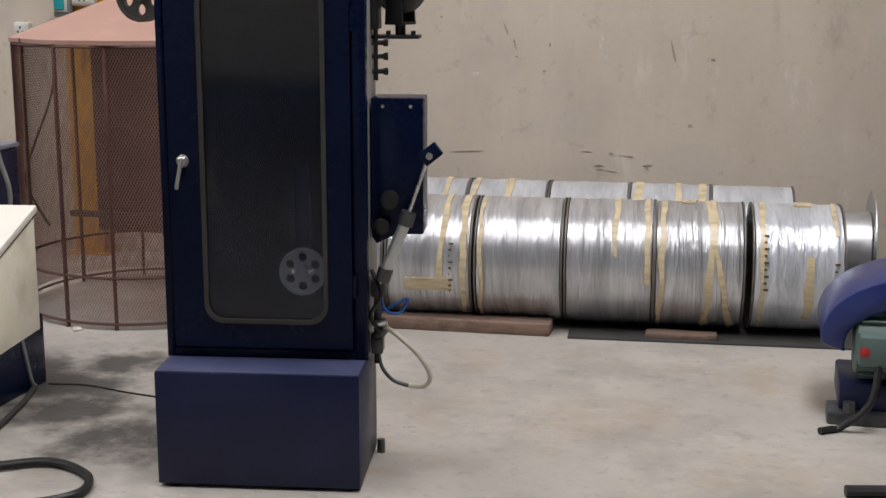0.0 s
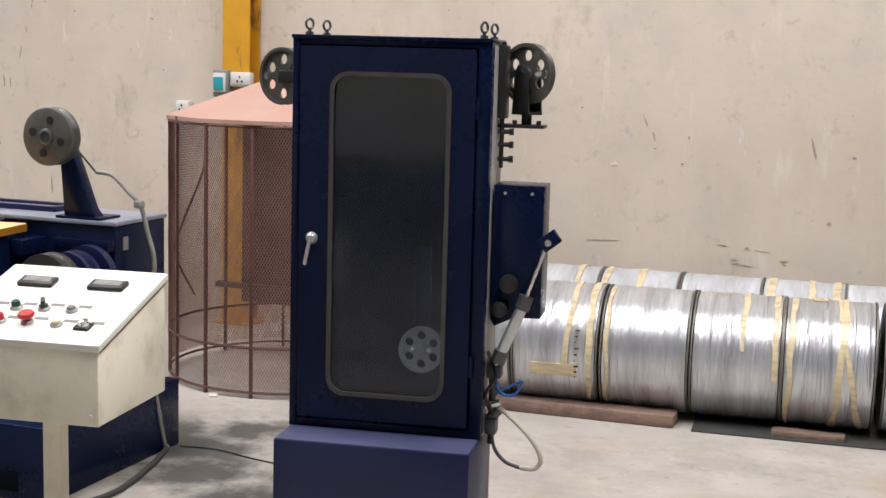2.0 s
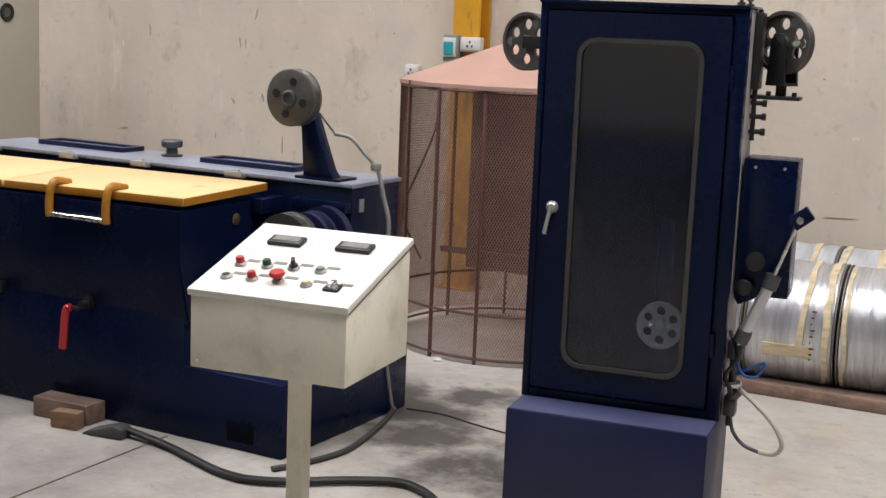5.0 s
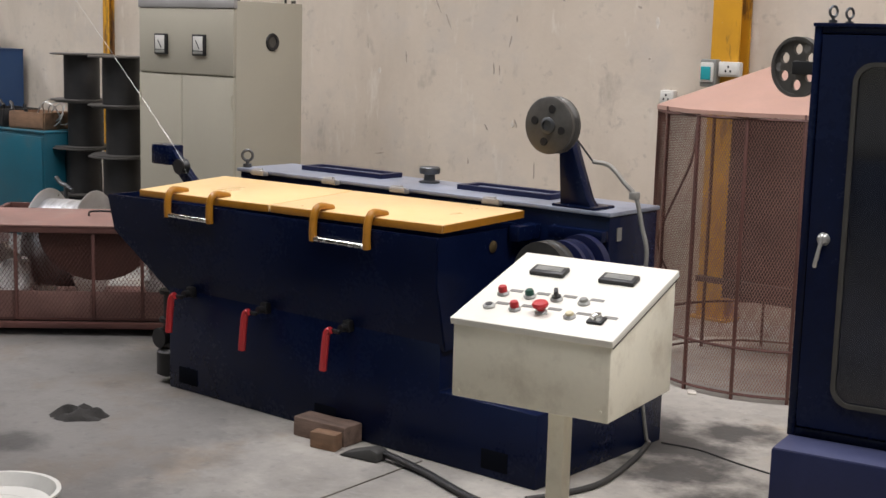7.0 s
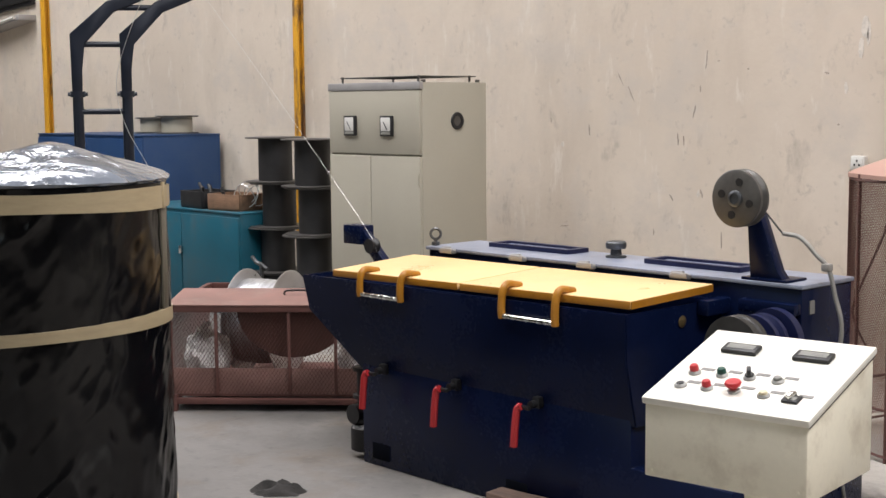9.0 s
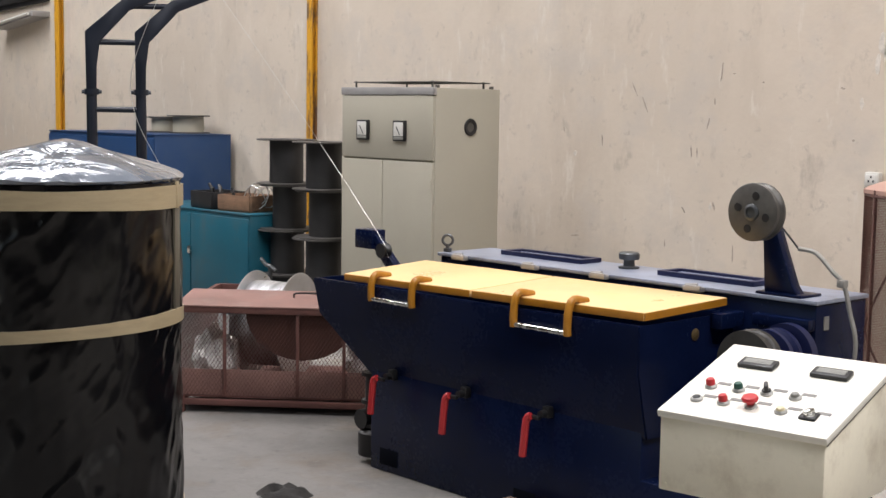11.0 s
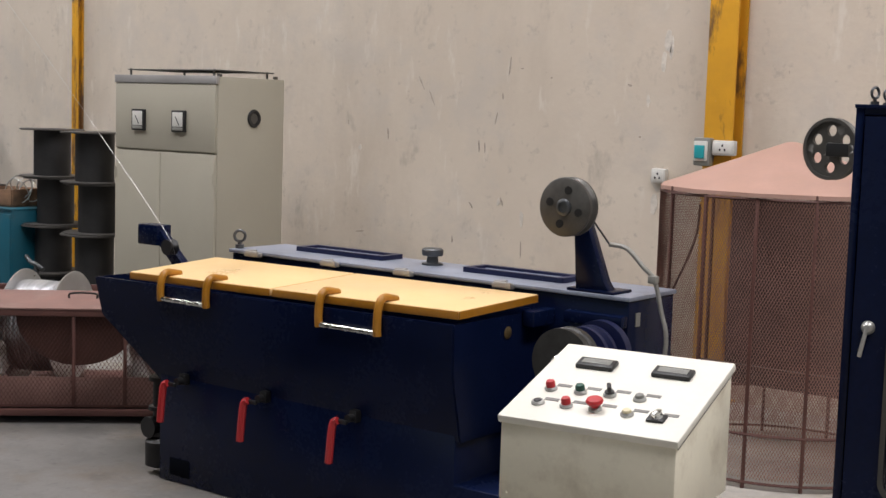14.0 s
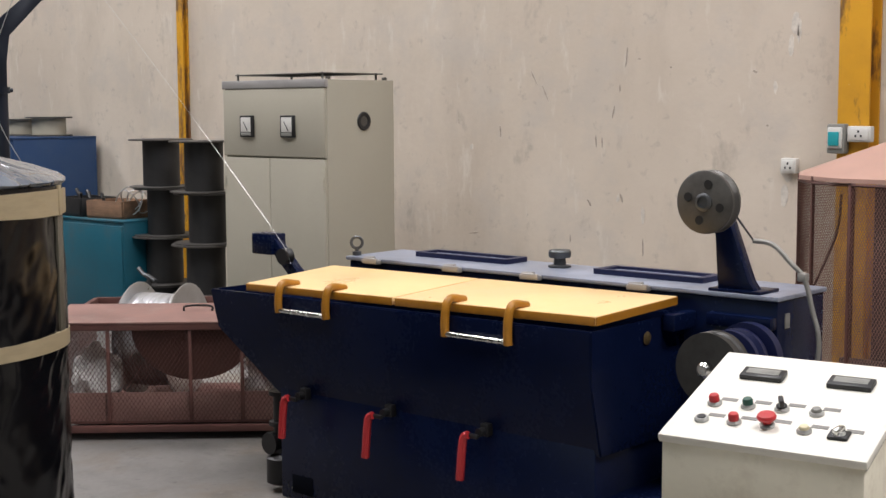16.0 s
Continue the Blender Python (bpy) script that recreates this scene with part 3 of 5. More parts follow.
for x, z, w, h, tl in ((-0.54, 1.30, 0.018, 0.15, 14), (-0.32, 1.25, 0.035, 0.018, 0), (-1.71, 0.70, 0.2, 0.007, 3), (-1.01, 0.72, 0.07, 0.007, -4), (-0.87, 0.71, 0.03, 0.014, 0), (-0.78, 0.70, 0.1, 0.007, -5),
                       (-0.94, 0.64, 0.05, 0.012, 0), (-0.93, 0.62, 0.04, 0.008, 0), (-0.86, 0.61, 0.09, 0.006, -6), (-0.66, 0.65, 0.055, 0.014, 0), (-0.66, 0.63, 0.03, 0.012, 0), (-1.48, 1.40, 0.014, 0.1, 20),
                       (-1.43, 1.32, 0.014, 0.09, 12), (-1.23, 1.32, 0.018, 0.03, 0), (-1.26, 1.17, 0.028, 0.012, 0), (-0.43, 0.88, 0.03, 0.02, 0), (-1.42, 1.25, 0.02, 0.012, 0), (-1.86, 1.47, 0.02, 0.012, 0),
                       (-6.49, 1.94, 0.01, 0.13, 30), (-6.39, 1.83, 0.01, 0.13, 25), (-5.72, 2.05, 0.01, 0.14, -6), (-5.62, 2.04, 0.03, 0.01, 0), (-4.78, 1.94, 0.035, 0.018, -10), (-5.82, 1.70, 0.012, 0.09, -15),
                       (-5.77, 1.85, 0.012, 0.05, 5), (-5.96, 1.50, 0.012, 0.09, 5), (-5.91, 1.49, 0.01, 0.08, 0), (-6.79, 1.57, 0.01, 0.1, 4), (-7.04, 0.82, 0.1, 0.01, 8), (-6.01, 1.08, 0.014, 0.08, 35),
                       (-5.75, 1.12, 0.016, 0.07, 20), (-5.58, 0.81, 0.01, 0.12, 0), (-4.69, 1.61, 0.02, 0.014, 0), (-6.17, 0.83, 0.01, 0.06, 0), (-5.38, 1.98, 0.02, 0.012, 10), (-7.18, 1.63, 0.012, 0.05, 0)):
    flake(bm, x, z, w, h, tl)
ob = part("scuff", bm, MARK, wall, "dark scuffs and pencil-like scrapes")
tagged(ob, kind="stuff")
bm = B()
for x, z, w, h in ((-4.56, 1.33, 0.1, 0.12), (-4.57, 1.20, 0.06, 0.16), (-4.54, 1.40, 0.13, 0.05), (-4.52, 2.22, 0.07, 0.22), (-4.54, 2.09, 0.04, 0.14), (-4.49, 2.17, 0.03, 0.2), (-4.64, 1.84, 0.03, 0.1), (-5.78, 1.12, 0.03, 0.06),
                   (-5.58, 1.02, 0.03, 0.12), (-7.06, 1.45, 0.03, 0.05), (-1.74, 0.84, 0.05, 0.05), (-1.50, 0.81, 0.02, 0.12), (-0.94, 1.35, 0.03, 0.14), (-0.91, 1.28, 0.02, 0.1), (-1.66, 1.15, 0.05, 0.03)):
    flake(bm, x, z, w, h)
ob = part("bare_patch", bm, CHIP, wall, "chipped white plaster")
tagged(ob, kind="stuff")


# ---- wire reels along the wall ----
REEL_R, REEL_W = 0.308, 0.429


def reel_parts(t, film, tapes, wrapped=True):
    """A reel lying on its side, its axis along x."""
    for sx in (-1, 1):
        m = pose(sx * (REEL_W / 2 - 0.006), 0, REEL_R, 0, 90)
        fl = part("flange", lathe(B(), [(0.05, -0.003), (REEL_R - 0.012, -0.003), (REEL_R - 0.004, -0.005), (REEL_R, -0.003), (REEL_R, 0.003),
                                        (REEL_R - 0.004, 0.005), (REEL_R - 0.012, 0.003), (0.05, 0.003)], 56, m, True), FLANGE if wrapped else ALU, t)
    if wrapped:
        prof = [(0.05, -0.200)]
        for k in range(15):
            u = -0.200 + 0.400 * k / 14
            prof.append((REEL_R - 0.004 - 0.0015 * math.cos(k * 1.7) - 0.002 * abs(u) / 0.2, u))
        prof.append((0.05, 0.200))
        part("wrapping", lathe(B(), prof, 72, pose(0, 0, REEL_R, 0, 90), True), film, t)
    else:
        part("barrel", lathe(B(), [(0.05, -0.2), (0.20, -0.2), (0.20, 0.2), (0.05, 0.2)], 48, pose(0, 0, REEL_R, 0, 90), True), ALU, t)
    for u, w, lean, a_from, a_to in tapes:
        bm, seg, w0 = B(), 48, w
        rows = []
        for i in range(seg + 1):
            a = radians(a_from + (a_to - a_from) * i / seg)
            w = w0 * (0.75 + 0.5 * noise.noise(Vector((2.5 * math.cos(a), 2.5 * math.sin(a), 20 * u + 3))))
            off = u + lean * math.sin(a) + 0.010 * noise.noise(Vector((3 * math.cos(a), 3 * math.sin(a), 30 * u)))
            rows.append([bm.verts.new((max(-0.197, min(0.197, off + q)), r * math.cos(a), REEL_R + r * math.sin(a)))
                         for q, r in ((-w / 2, REEL_R - 0.008), (-w / 2, REEL_R + 0.0015), (w / 2, REEL_R + 0.0015), (w / 2, REEL_R - 0.008))])
        for a, b in zip(rows, rows[1:]):
            for k in range(4):
                bm.faces.new((a[k], a[(k + 1) % 4], b[(k + 1) % 4], b[k]))
        bm.faces.new(rows[0])
        bm.faces.new(rows[-1][::-1])
        part("tape", bm, TAPE, t, "tan packing tape")


def wire_reel(x, y, film, tapes, label, turn=0.0, wrapped=True, lift=0.0):
    t = thing("wire_reel", pose(x, y, lift, 0, 0, turn), label, "reel", "wire reels along the wall")
    reel_parts(t, film, tapes, wrapped)
    return t


front = [(-1.97, FILM_WIRE, [(-0.12, 0.05, 0, 70, 260)], "film-wrapped reel of aluminium wire, half hidden behind the cabinet"),
         (-1.548, FILM_WIRE, [(0.172, 0.035, 0.0, 75, 250), (0.0, 0.32, 0.0, 190, 202), (0.06, 0.03, 0.02, 80, 190)], "taped silver wire reel with marker writing, on a plank"),
         (-1.122, FILM_WIRE, [(-0.18, 0.02, 0.0, 100, 240)], "silver wire reel wrapped in clear film, on a plank"),
         (-0.700, FILM_WIRE, [(0.180, 0.03, 0.0, 75, 190), (0.02, 0.035, 0.012, 75, 165)], "silver wire reel wrapped in clear film with tape"),
         (-0.287, FILM_WIRE, [(-0.175, 0.03, 0.01, 95, 260), (0.05, 0.035, 0.02, 70, 260), (0.10, 0.03, -0.06, 90, 262), (-0.05, 0.10, 0.0, 80, 98)], "wire reel crossed by slanting tan tapes"),
         (0.158, FILM_WHITE, [(-0.165, 0.03, 0.0, 85, 240), (0.05, 0.045, 0.01, 160, 222), (0.03, 0.10, 0.0, 80, 100), (0.17, 0.02, 0.0, 85, 140)], "white film-wrapped wire reel with tan tape")]
for x, film, tapes, label in front:
    made = wire_reel(-0.942 + 1.022 * (x + 0.9), 7.188 + 0.087 * (x + 0.9), film, tapes, label, 5.0, lift=0.012)
    if abs(x + 1.548) < 0.01:
        digits = bpy.data.curves.new("digit", "FONT")
        digits.body, digits.size, digits.extrude = "3", 0.06, 0.001
        ink = new("digit", digits)
        ink.data.materials.append(INK)
        ink.parent = made
        ink.matrix_local = pose(0.045, -0.277, 0.412, 65, 0, 0)
        bm = B()
        for k in range(9):
            a = radians(22 - k * 5.5)
            box(bm, -0.012, -0.002, -0.004, 0.010 - 0.008 * (k % 3), 0.002, 0.004, 0, pose(0.115, -(REEL_R + 0.002) * math.cos(a), REEL_R + (REEL_R + 0.002) * math.sin(a), -math.degrees(a)))
        tagged(part("marker_writing", bm, INK, made, "brown marker strokes"), kind="stuff")
    if abs(x - 0.158) < 0.01:
        bm = B()
        for u, n0, n1 in ((-0.15, 0, 9), (0.17, 4, 7)):
            for k in range(n0, n1):
                a = radians(38 - k * 6)
                box(bm, u - 0.011, -0.002, -0.005, u + 0.011 - 0.009 * (k % 2), 0.002, 0.005, 0, pose(0, -(REEL_R + 0.003) * math.cos(a), REEL_R + (REEL_R + 0.003) * math.sin(a), -math.degrees(a)))
        tagged(part("marker_writing", bm, INK, made, "dark marker strokes"), kind="stuff")
back = [(-2.15, FILM_WIRE, []), (-1.735, FILM_WHITE, [(0.1, 0.04, 0.0, 60, 200)]), (-1.32, FILM_WHITE, [(0.0, 0.05, 0.01, 60, 200), (-0.17, 0.03, 0.0, 60, 200)]), (-0.90, FILM_WHITE, []),
        (-0.49, FILM_WHITE, [(-0.16, 0.05, 0, 60, 200), (0.03, 0.04, 0.01, 60, 200), (0.17, 0.04, 0, 60, 200)]), (-0.08, FILM_WHITE, [])]
for x, film, tapes in back:
    wire_reel(-0.914 + 1.022 * (x + 0.9), 7.768 + 0.06 * (x + 0.9), film, tapes, "film-wrapped wire reel in the row next to the wall", 3.5, lift=0.01)
wire_reel(0.325, 7.84, FILM_WIRE, [], "empty aluminium reel at the row's end", 2.0, False)


def timber(name, x0, y0, x1, y1, h, label, turn=0.0, material=WOOD, z=0.0, category="timber"):
    bm = B()
    box(bm, x0, y0, 0, x1, y1, h, 0.006)
    bmesh.ops.subdivide_edges(bm, edges=[e for e in bm.edges if e.calc_length() > 0.06], cuts=max(3, int((x1 - x0) / 0.04)))
    for v in bm.verts:
        q = v.co * 9
        v.co += Vector((noise.noise(q), noise.noise(q + Vector((5, 0, 0))), 0.7 * noise.noise(q * 0.6 + Vector((0, 9, 0))) if v.co.z > 0.01 else 0)) * 0.007
    cx, cy = (x0 + x1) / 2, (y0 + y1) / 2
    bmesh.ops.translate(bm, vec=(-cx, -cy, 0), verts=bm.verts)
    return solo(name, bm, material, label, category, m=pose(cx, cy, z, 0, 0, turn))


timber("plank", -2.32, 6.84, -0.985, 7.0, 0.062, "split reddish timber plank chocking the wire reels", 2)
timber("plank", -0.53, 6.94, -0.20, 7.02, 0.035, "short timber chock under the wire reels", 3)
# Thin dark strip on the floor below the reels.
solo("reel_strip", box(B(), -1.0, -0.6, 0.0, 1.1, 0.6, 0.010, 0.003), RUBBER, "dark flat strip under the wire reels", "mat", m=pose(0.05, 7.54, 0, 0, 0, 5))


# ---- machine at the hall's right ----
mm = thing("pay_off_machine", pose(0.366, 5.993, 0), "blue-hooded machine with a pale green motor", "machine")
bm = B()
hood = [(0.26 + 0.40 * math.cos(radians(188 - 128 * k / 14)), 0.345 + 0.245 * math.sin(radians(188 - 128 * k / 14))) for k in range(15)]
inner = [(0.32 + 0.37 * math.cos(radians(60 + 132 * k / 14)), 0.315 + 0.17 * math.sin(radians(60 + 132 * k / 14))) for k in range(15)]
prism(bm, hood + inner, 1, -0.10, 0.34, 0.012)
part("hood", bm, HOOD_BLUE, mm, "rounded blue guard")
part("base_frame", box(B(), -0.06, -0.10, 0.05, 0.9, 0.25, 0.16, 0.012), NAVY_DUSTY, mm)
for x in (-0.1, 0.25):
    part("foot", box(B(), x, -0.14, 0.0, x + 0.24, 0.02, 0.052, 0.008), DARKSTEEL, mm)
bm = B()
lathe(bm, [(0.11, -0.16), (0.125, -0.15), (0.125, 0.16), (0.11, 0.17)], 28, pose(0.15, 0.0, 0.30, 0, 90))
mo = part("motor", bm, MOTOR_GREEN, mm, "pale green electric motor")
for k in range(18):
    a = radians(20 * k)
    part("fin", box(B(), -0.14, -0.004, 0.12, 0.15, 0.004, 0.142, 0, pose(0.15, 0, 0.30, math.degrees(a))), MOTOR_GREEN, mo)
part("terminal_box", box(B(), 0.0, -0.19, 0.25, 0.13, -0.10, 0.37, 0.012), MOTOR_GREEN, mo)
part("badge", lathe(B(), [(0.012, 0), (0.02, 0.004), (0.012, 0.008)], 16, pose(0.02, -0.19, 0.31, 90)), RED_PL, mo, "red badge")
part("nut", rod(B(), (-0.02, -0.12, 0.05), (-0.02, -0.12, 0.09), 0.025, 6), DARKSTEEL, mm)
part("power_cable", tube(B(), [(0.08, -0.17, 0.28), (0.05, -0.22, 0.12), (-0.05, -0.22, 0.02), (-0.09, -0.24, 0.014), (-0.13, -0.27, 0.014)], 0.014), BLACK, mm)


# ---- tall blue cabinet ----
CAB = pose(-1.96, 4.637, 0, 0, 0, 9.0) @ Matrix.Diagonal((1, 1, 1.015, 1))
cab = thing("dancer_cabinet", CAB, "tall navy steel cabinet with a smoked glass door", "cabinet")
CW = 0.69
bm = B()
box(bm, 0, 0, 0.012, CW, 0.44, 0.40, 0.006)
part("plinth", bm, NAVY_DUSTY, cab, "navy steel plinth")
# Thin plate that paints dust and sky sheen on the plinth's top.
part("plinth_top", box(B(), 0.004, 0.004, 0.3985, CW - 0.004, 0.186, 0.403, 0.001), NAVY_TOP, cab, "dusty plinth top with painted sky sheen")
bm = B()
Y0, Y1, T = 0.19, 0.46, 0.012
bm.free()
part("left_side", box(B(), -0.005, Y0, 0.40, 0.022, Y1, 1.76, 0.003), NAVY, cab)
part("front_post", box(B(), CW - 0.042, Y0, 0.40, CW + 0.005, Y0 + 0.05, 1.76, 0.003), NAVY, cab)
part("back_panel", box(B(), 0.022, Y1 - 0.012, 0.40, CW - 0.012, Y1, 1.76, 0.002), NAVY, cab)
# Added black sheet; paints the unlit inside behind the pane.
part("unlit_back", box(B(), 0.024, Y1 - 0.020, 0.432, CW - 0.014, Y1 - 0.013, 1.733), INNER, cab, "black sheet painting the unlit inside")
part("top_panel", box(B(), 0.022, Y0 + 0.002, 1.735, CW - 0.012, Y1 - 0.012, 1.759, 0.002), NAVY, cab)
part("bottom_panel", box(B(), 0.022, Y0 + 0.002, 0.401, CW - 0.012, Y1 - 0.012, 0.43, 0.002), NAVY, cab)
part("side_panel", box(B(), CW - 0.012, Y0 + 0.051, 0.401, CW + 0.003, Y1, 1.757, 0.002), GALV, cab, "bare grey side panel")
part("top_flashing", box(B(), -0.008, Y0 - 0.008, 1.756, CW + 0.008, Y1 + 0.004, 1.768, 0.002), NAVY, cab)
# door
DX0, DX1, DZ0, DZ1 = 0.028, 0.645, 0.442, 1.731
WX0, WX1, WZ0, WZ1 = 0.145, 0.555, 0.535, 1.640
outer = spread([(DX1, DZ0), (DX1, DZ1), (DX0, DZ1), (DX0, DZ0)], 112)


def matched(outer, inner):
    """Inner points in the directions of the outer ones, seen from the middle."""
    cx = sum(p[0] for p in inner) / len(inner)
    cz = sum(p[1] for p in inner) / len(inner)
    dense = spread(inner, 900)
    k = (max(p[0] for p in inner) - cx) / (max(p[1] for p in inner) - cz)
    ang = lambda p: math.atan2((p[1] - cz) * k, p[0] - cx)
    out = []
    for p in outer:
        a = ang(p)
        out.append(min(dense, key=lambda q: abs(math.remainder(ang(q) - a, 2 * math.pi))))
    return out


hole = rounded(WX0, WZ0, WX1, WZ1, 0.06, 8)
bm = plate_with_hole(B(), outer, matched(outer, hole), 1, Y0 - 0.016, Y0 - 0.001)
door = part("door", bm, NAVY, cab)
bm = plate_with_hole(B(), rounded(WX0 - 0.008, WZ0 - 0.008, WX1 + 0.008, WZ1 + 0.008, 0.066, 8), rounded(WX0 + 0.007, WZ0 + 0.007, WX1 - 0.007, WZ1 - 0.007, 0.054, 8), 1, Y0 - 0.026, Y0 - 0.0165)
part("gasket", bm, GASKET, door, "grey rubber window seal")
pane = part("pane", prism(B(), rounded(WX0 + 0.002, WZ0 + 0.002, WX1 - 0.002, WZ1 - 0.002, 0.055, 8), 1, Y0 - 0.014, Y0 - 0.009), GLASS, door, "dusty smoked glass", smooth=0)
pane.visible_shadow = False
bm = B()
lathe(bm, [(0.018, 0), (0.022, 0.006), (0.016, 0.02), (0.008, 0.026)], 20, pose(0.078, Y0 - 0.016, 1.075, 90))
tube(bm, [(0.078, Y0 - 0.036, 1.08), (0.073, Y0 - 0.045, 1.05), (0.063, Y0 - 0.045, 1.0), (0.060, Y0 - 0.042, 0.985)], 0.0068, 8, 4)
part("handle", bm, RING, door, "dull metal lever handle")
for z in (0.62, 1.50):
    part("hinge", rod(B(), (DX1 + 0.008, Y0 - 0.012, z), (DX1 + 0.008, Y0 - 0.012, z + 0.075), 0.008, 10), NAVY, door)
# what shows behind the pane


def spoked_wheel(parent, m, r, holes, hole_r, ring_r, material, thick=0.028, name="wheel", label=""):
    """A disc with round holes, a grooved rim and a hub."""
    bm = B()
    seg = 48
    prof = [(r - 0.012, -thick / 2), (r, -thick / 2), (r - 0.007, -thick * 0.12), (r - 0.007, thick * 0.12), (r, thick / 2), (r - 0.012, thick / 2)]
    lathe(bm, prof, seg, None, True)
    n = holes
    for k in range(n):
        a0, a1 = 2 * math.pi * k / n, 2 * math.pi * (k + 1) / n
        mid = (a0 + a1) / 2
        # one sector with a round hole
        ro, ri = r - 0.010, 0.16 * r
        polar = [(ro, a0 + (a1 - a0) * q / 10) for q in range(10)] + [(ro + (ri - ro) * q / 6, a1) for q in range(6)]
        polar += [(ri, a1 + (a0 - a1) * q / 4) for q in range(4)] + [(ri + (ro - ri) * q / 6, a0) for q in range(6)]
        out = [(p * math.cos(a), p * math.sin(a)) for p, a in polar]
        cx, cy = ring_r * math.cos(mid), ring_r * math.sin(mid)
        inn = [(cx + hole_r * math.cos(math.atan2(p[1] - cy, p[0] - cx)), cy + hole_r * math.sin(math.atan2(p[1] - cy, p[0] - cx))) for p in out]
        plate_with_hole(bm, out, inn, 2, -thick * 0.22, thick * 0.22)
    bmesh.ops.remove_doubles(bm, verts=bm.verts, dist=0.0001)
    lathe(bm, [(0.01, -thick * 0.55), (0.19 * r, -thick * 0.55), (0.22 * r, -thick * 0.4), (0.22 * r, thick * 0.4), (0.19 * r, thick * 0.55), (0.01, thick * 0.55)], 24)
    bmesh.ops.transform(bm, matrix=m, verts=bm.verts)
    return part(name, bm, material, parent, label)


spoked_wheel(cab, pose(0.466, Y0 + 0.045, 0.695, 90), 0.080, 6, 0.0155, 0.050, ALU, 0.03, "dancer_wheel", "pale aluminium wheel with six round holes")
part("dancer_arm", box(B(), 0.43, Y0 + 0.10, 0.64, 0.48, Y0 + 0.13, 1.05, 0.004), NAVY, cab)


def eye_bolt(parent, x, y, z, s=1.0, turn=0):
    bm = B()
    rod(bm, (0, 0, 0), (0, 0, 0.014 * s), 0.016 * s, 14)
    rod(bm, (0, 0, 0.01 * s), (0, 0, 0.03 * s), 0.007 * s, 10)
    pts = [(0.020 * s * math.sin(2 * math.pi * k / 16), 0, 0.045 * s - 0.020 * s * math.cos(2 * math.pi * k / 16)) for k in range(17)]
    tube(bm, pts, 0.0055 * s, 8, 1)
    bmesh.ops.transform(bm, matrix=pose(x, y, z, 0, 0, turn), verts=bm.verts)
    return part("eye_bolt", bm, DARKSTEEL, parent)


for x, y in ((0.045, Y0 + 0.03), (0.045, Y1 - 0.03), (CW - 0.03, Y0 + 0.03), (CW - 0.03, Y1 - 0.03)):
    eye_bolt(cab, x, y, 1.766, 0.85, 60)
# guide pulleys
pr = spoked_wheel(cab, pose(0.787, 0.41, 1.655, 90, 0, -28), 0.105, 6, 0.019, 0.062, GREYWHEEL, 0.034, "guide_pulley", "grey iron guide pulley")
bm = B()
prism(bm, [(-0.036, 0), (0.036, 0), (0.028, 0.14), (0.016, 0.165), (-0.016, 0.165), (-0.028, 0.14)], 1, -0.042, -0.032, 0.002)
prism(bm, [(-0.036, 0), (0.036, 0), (0.028, 0.14), (0.016, 0.165), (-0.016, 0.165), (-0.028, 0.14)], 1, 0.032, 0.042, 0.002)
box(bm, -0.036, -0.042, -0.006, 0.036, 0.042, 0.004)
rod(bm, (0, -0.05, 0.135), (0, 0.05, 0.135), 0.012, 14)
rod(bm, (0, 0, -0.04), (0, 0, 0), 0.018, 14)
bmesh.ops.transform(bm, matrix=pose(0.787, 0.41, 1.52, 0, 0, -28), verts=bm.verts)
part("pulley_bracket", bm, BLACK, cab, "black pulley fork")
bm = B()
box(bm, 0.69, 0.36, 1.468, 0.855, 0.46, 1.480, 0.002)
for dx in (0.75, 0.835):
    rod(bm, (dx, 0.375, 1.480), (dx, 0.375, 1.495), 0.009, 6)
part("pulley_shelf", bm, BLACK, cab)
bm = B()
rod(bm, (CW + 0.018, 0.36, 1.33), (CW + 0.018, 0.36, 1.76), 0.008, 10)
for z in (1.36, 1.41, 1.455):
    rod(bm, (CW + 0.006, 0.36, z), (CW + 0.055, 0.36, z), 0.008, 8)
    rod(bm, (CW + 0.045, 0.36, z), (CW + 0.06, 0.36, z), 0.012, 6)
box(bm, CW + 0.006, 0.33, 1.5, CW + 0.03, 0.43, 1.75, 0.003)
part("bolt_strip", bm, BLACK, cab, "black strip with threaded bolts")
spoked_wheel(cab, pose(-0.145, 0.52, 1.62, 90, 0, -20), 0.105, 6, 0.019, 0.062, GREYWHEEL, 0.034, "guide_pulley", "grey iron guide pulley")
part("pulley_bracket", box(B(), -0.16, 0.49, 1.595, 0.03, 0.502, 1.64, 0.004), BLACK, cab)
# side box, cylinder, valves and hoses
bm = B()
prism(bm, [(0.700, 1.278), (0.700, 0.81), (0.715, 0.785), (0.785, 0.82), (0.877, 0.82), (0.877, 1.278)], 1, 0.28, 0.44, 0.004)
sb = part("side_box", bm, NAVY, cab, "navy steel side box")
for x, z in ((0.74, 1.25), (0.835, 1.25)):
    part("screw", rod(B(), (x, 0.276, z), (x, 0.284, z), 0.006, 8), CHROME, sb)
bm = B()
lathe(bm, [(0.028, 0), (0.032, 0.005), (0.032, 0.03), (0.02, 0.035)], 20, pose(0.765, 0.28, 0.94, 90))
lathe(bm, [(0.024, 0), (0.028, 0.005), (0.028, 0.03), (0.02, 0.035)], 20, pose(0.735, 0.28, 0.85, 90))
part("roller", bm, BLACK, cab)
rod_top, rod_mid, rod_bot = Vector((0.895, 0.23, 1.08)), Vector((0.825, 0.23, 0.88)), Vector((0.750, 0.23, 0.70))
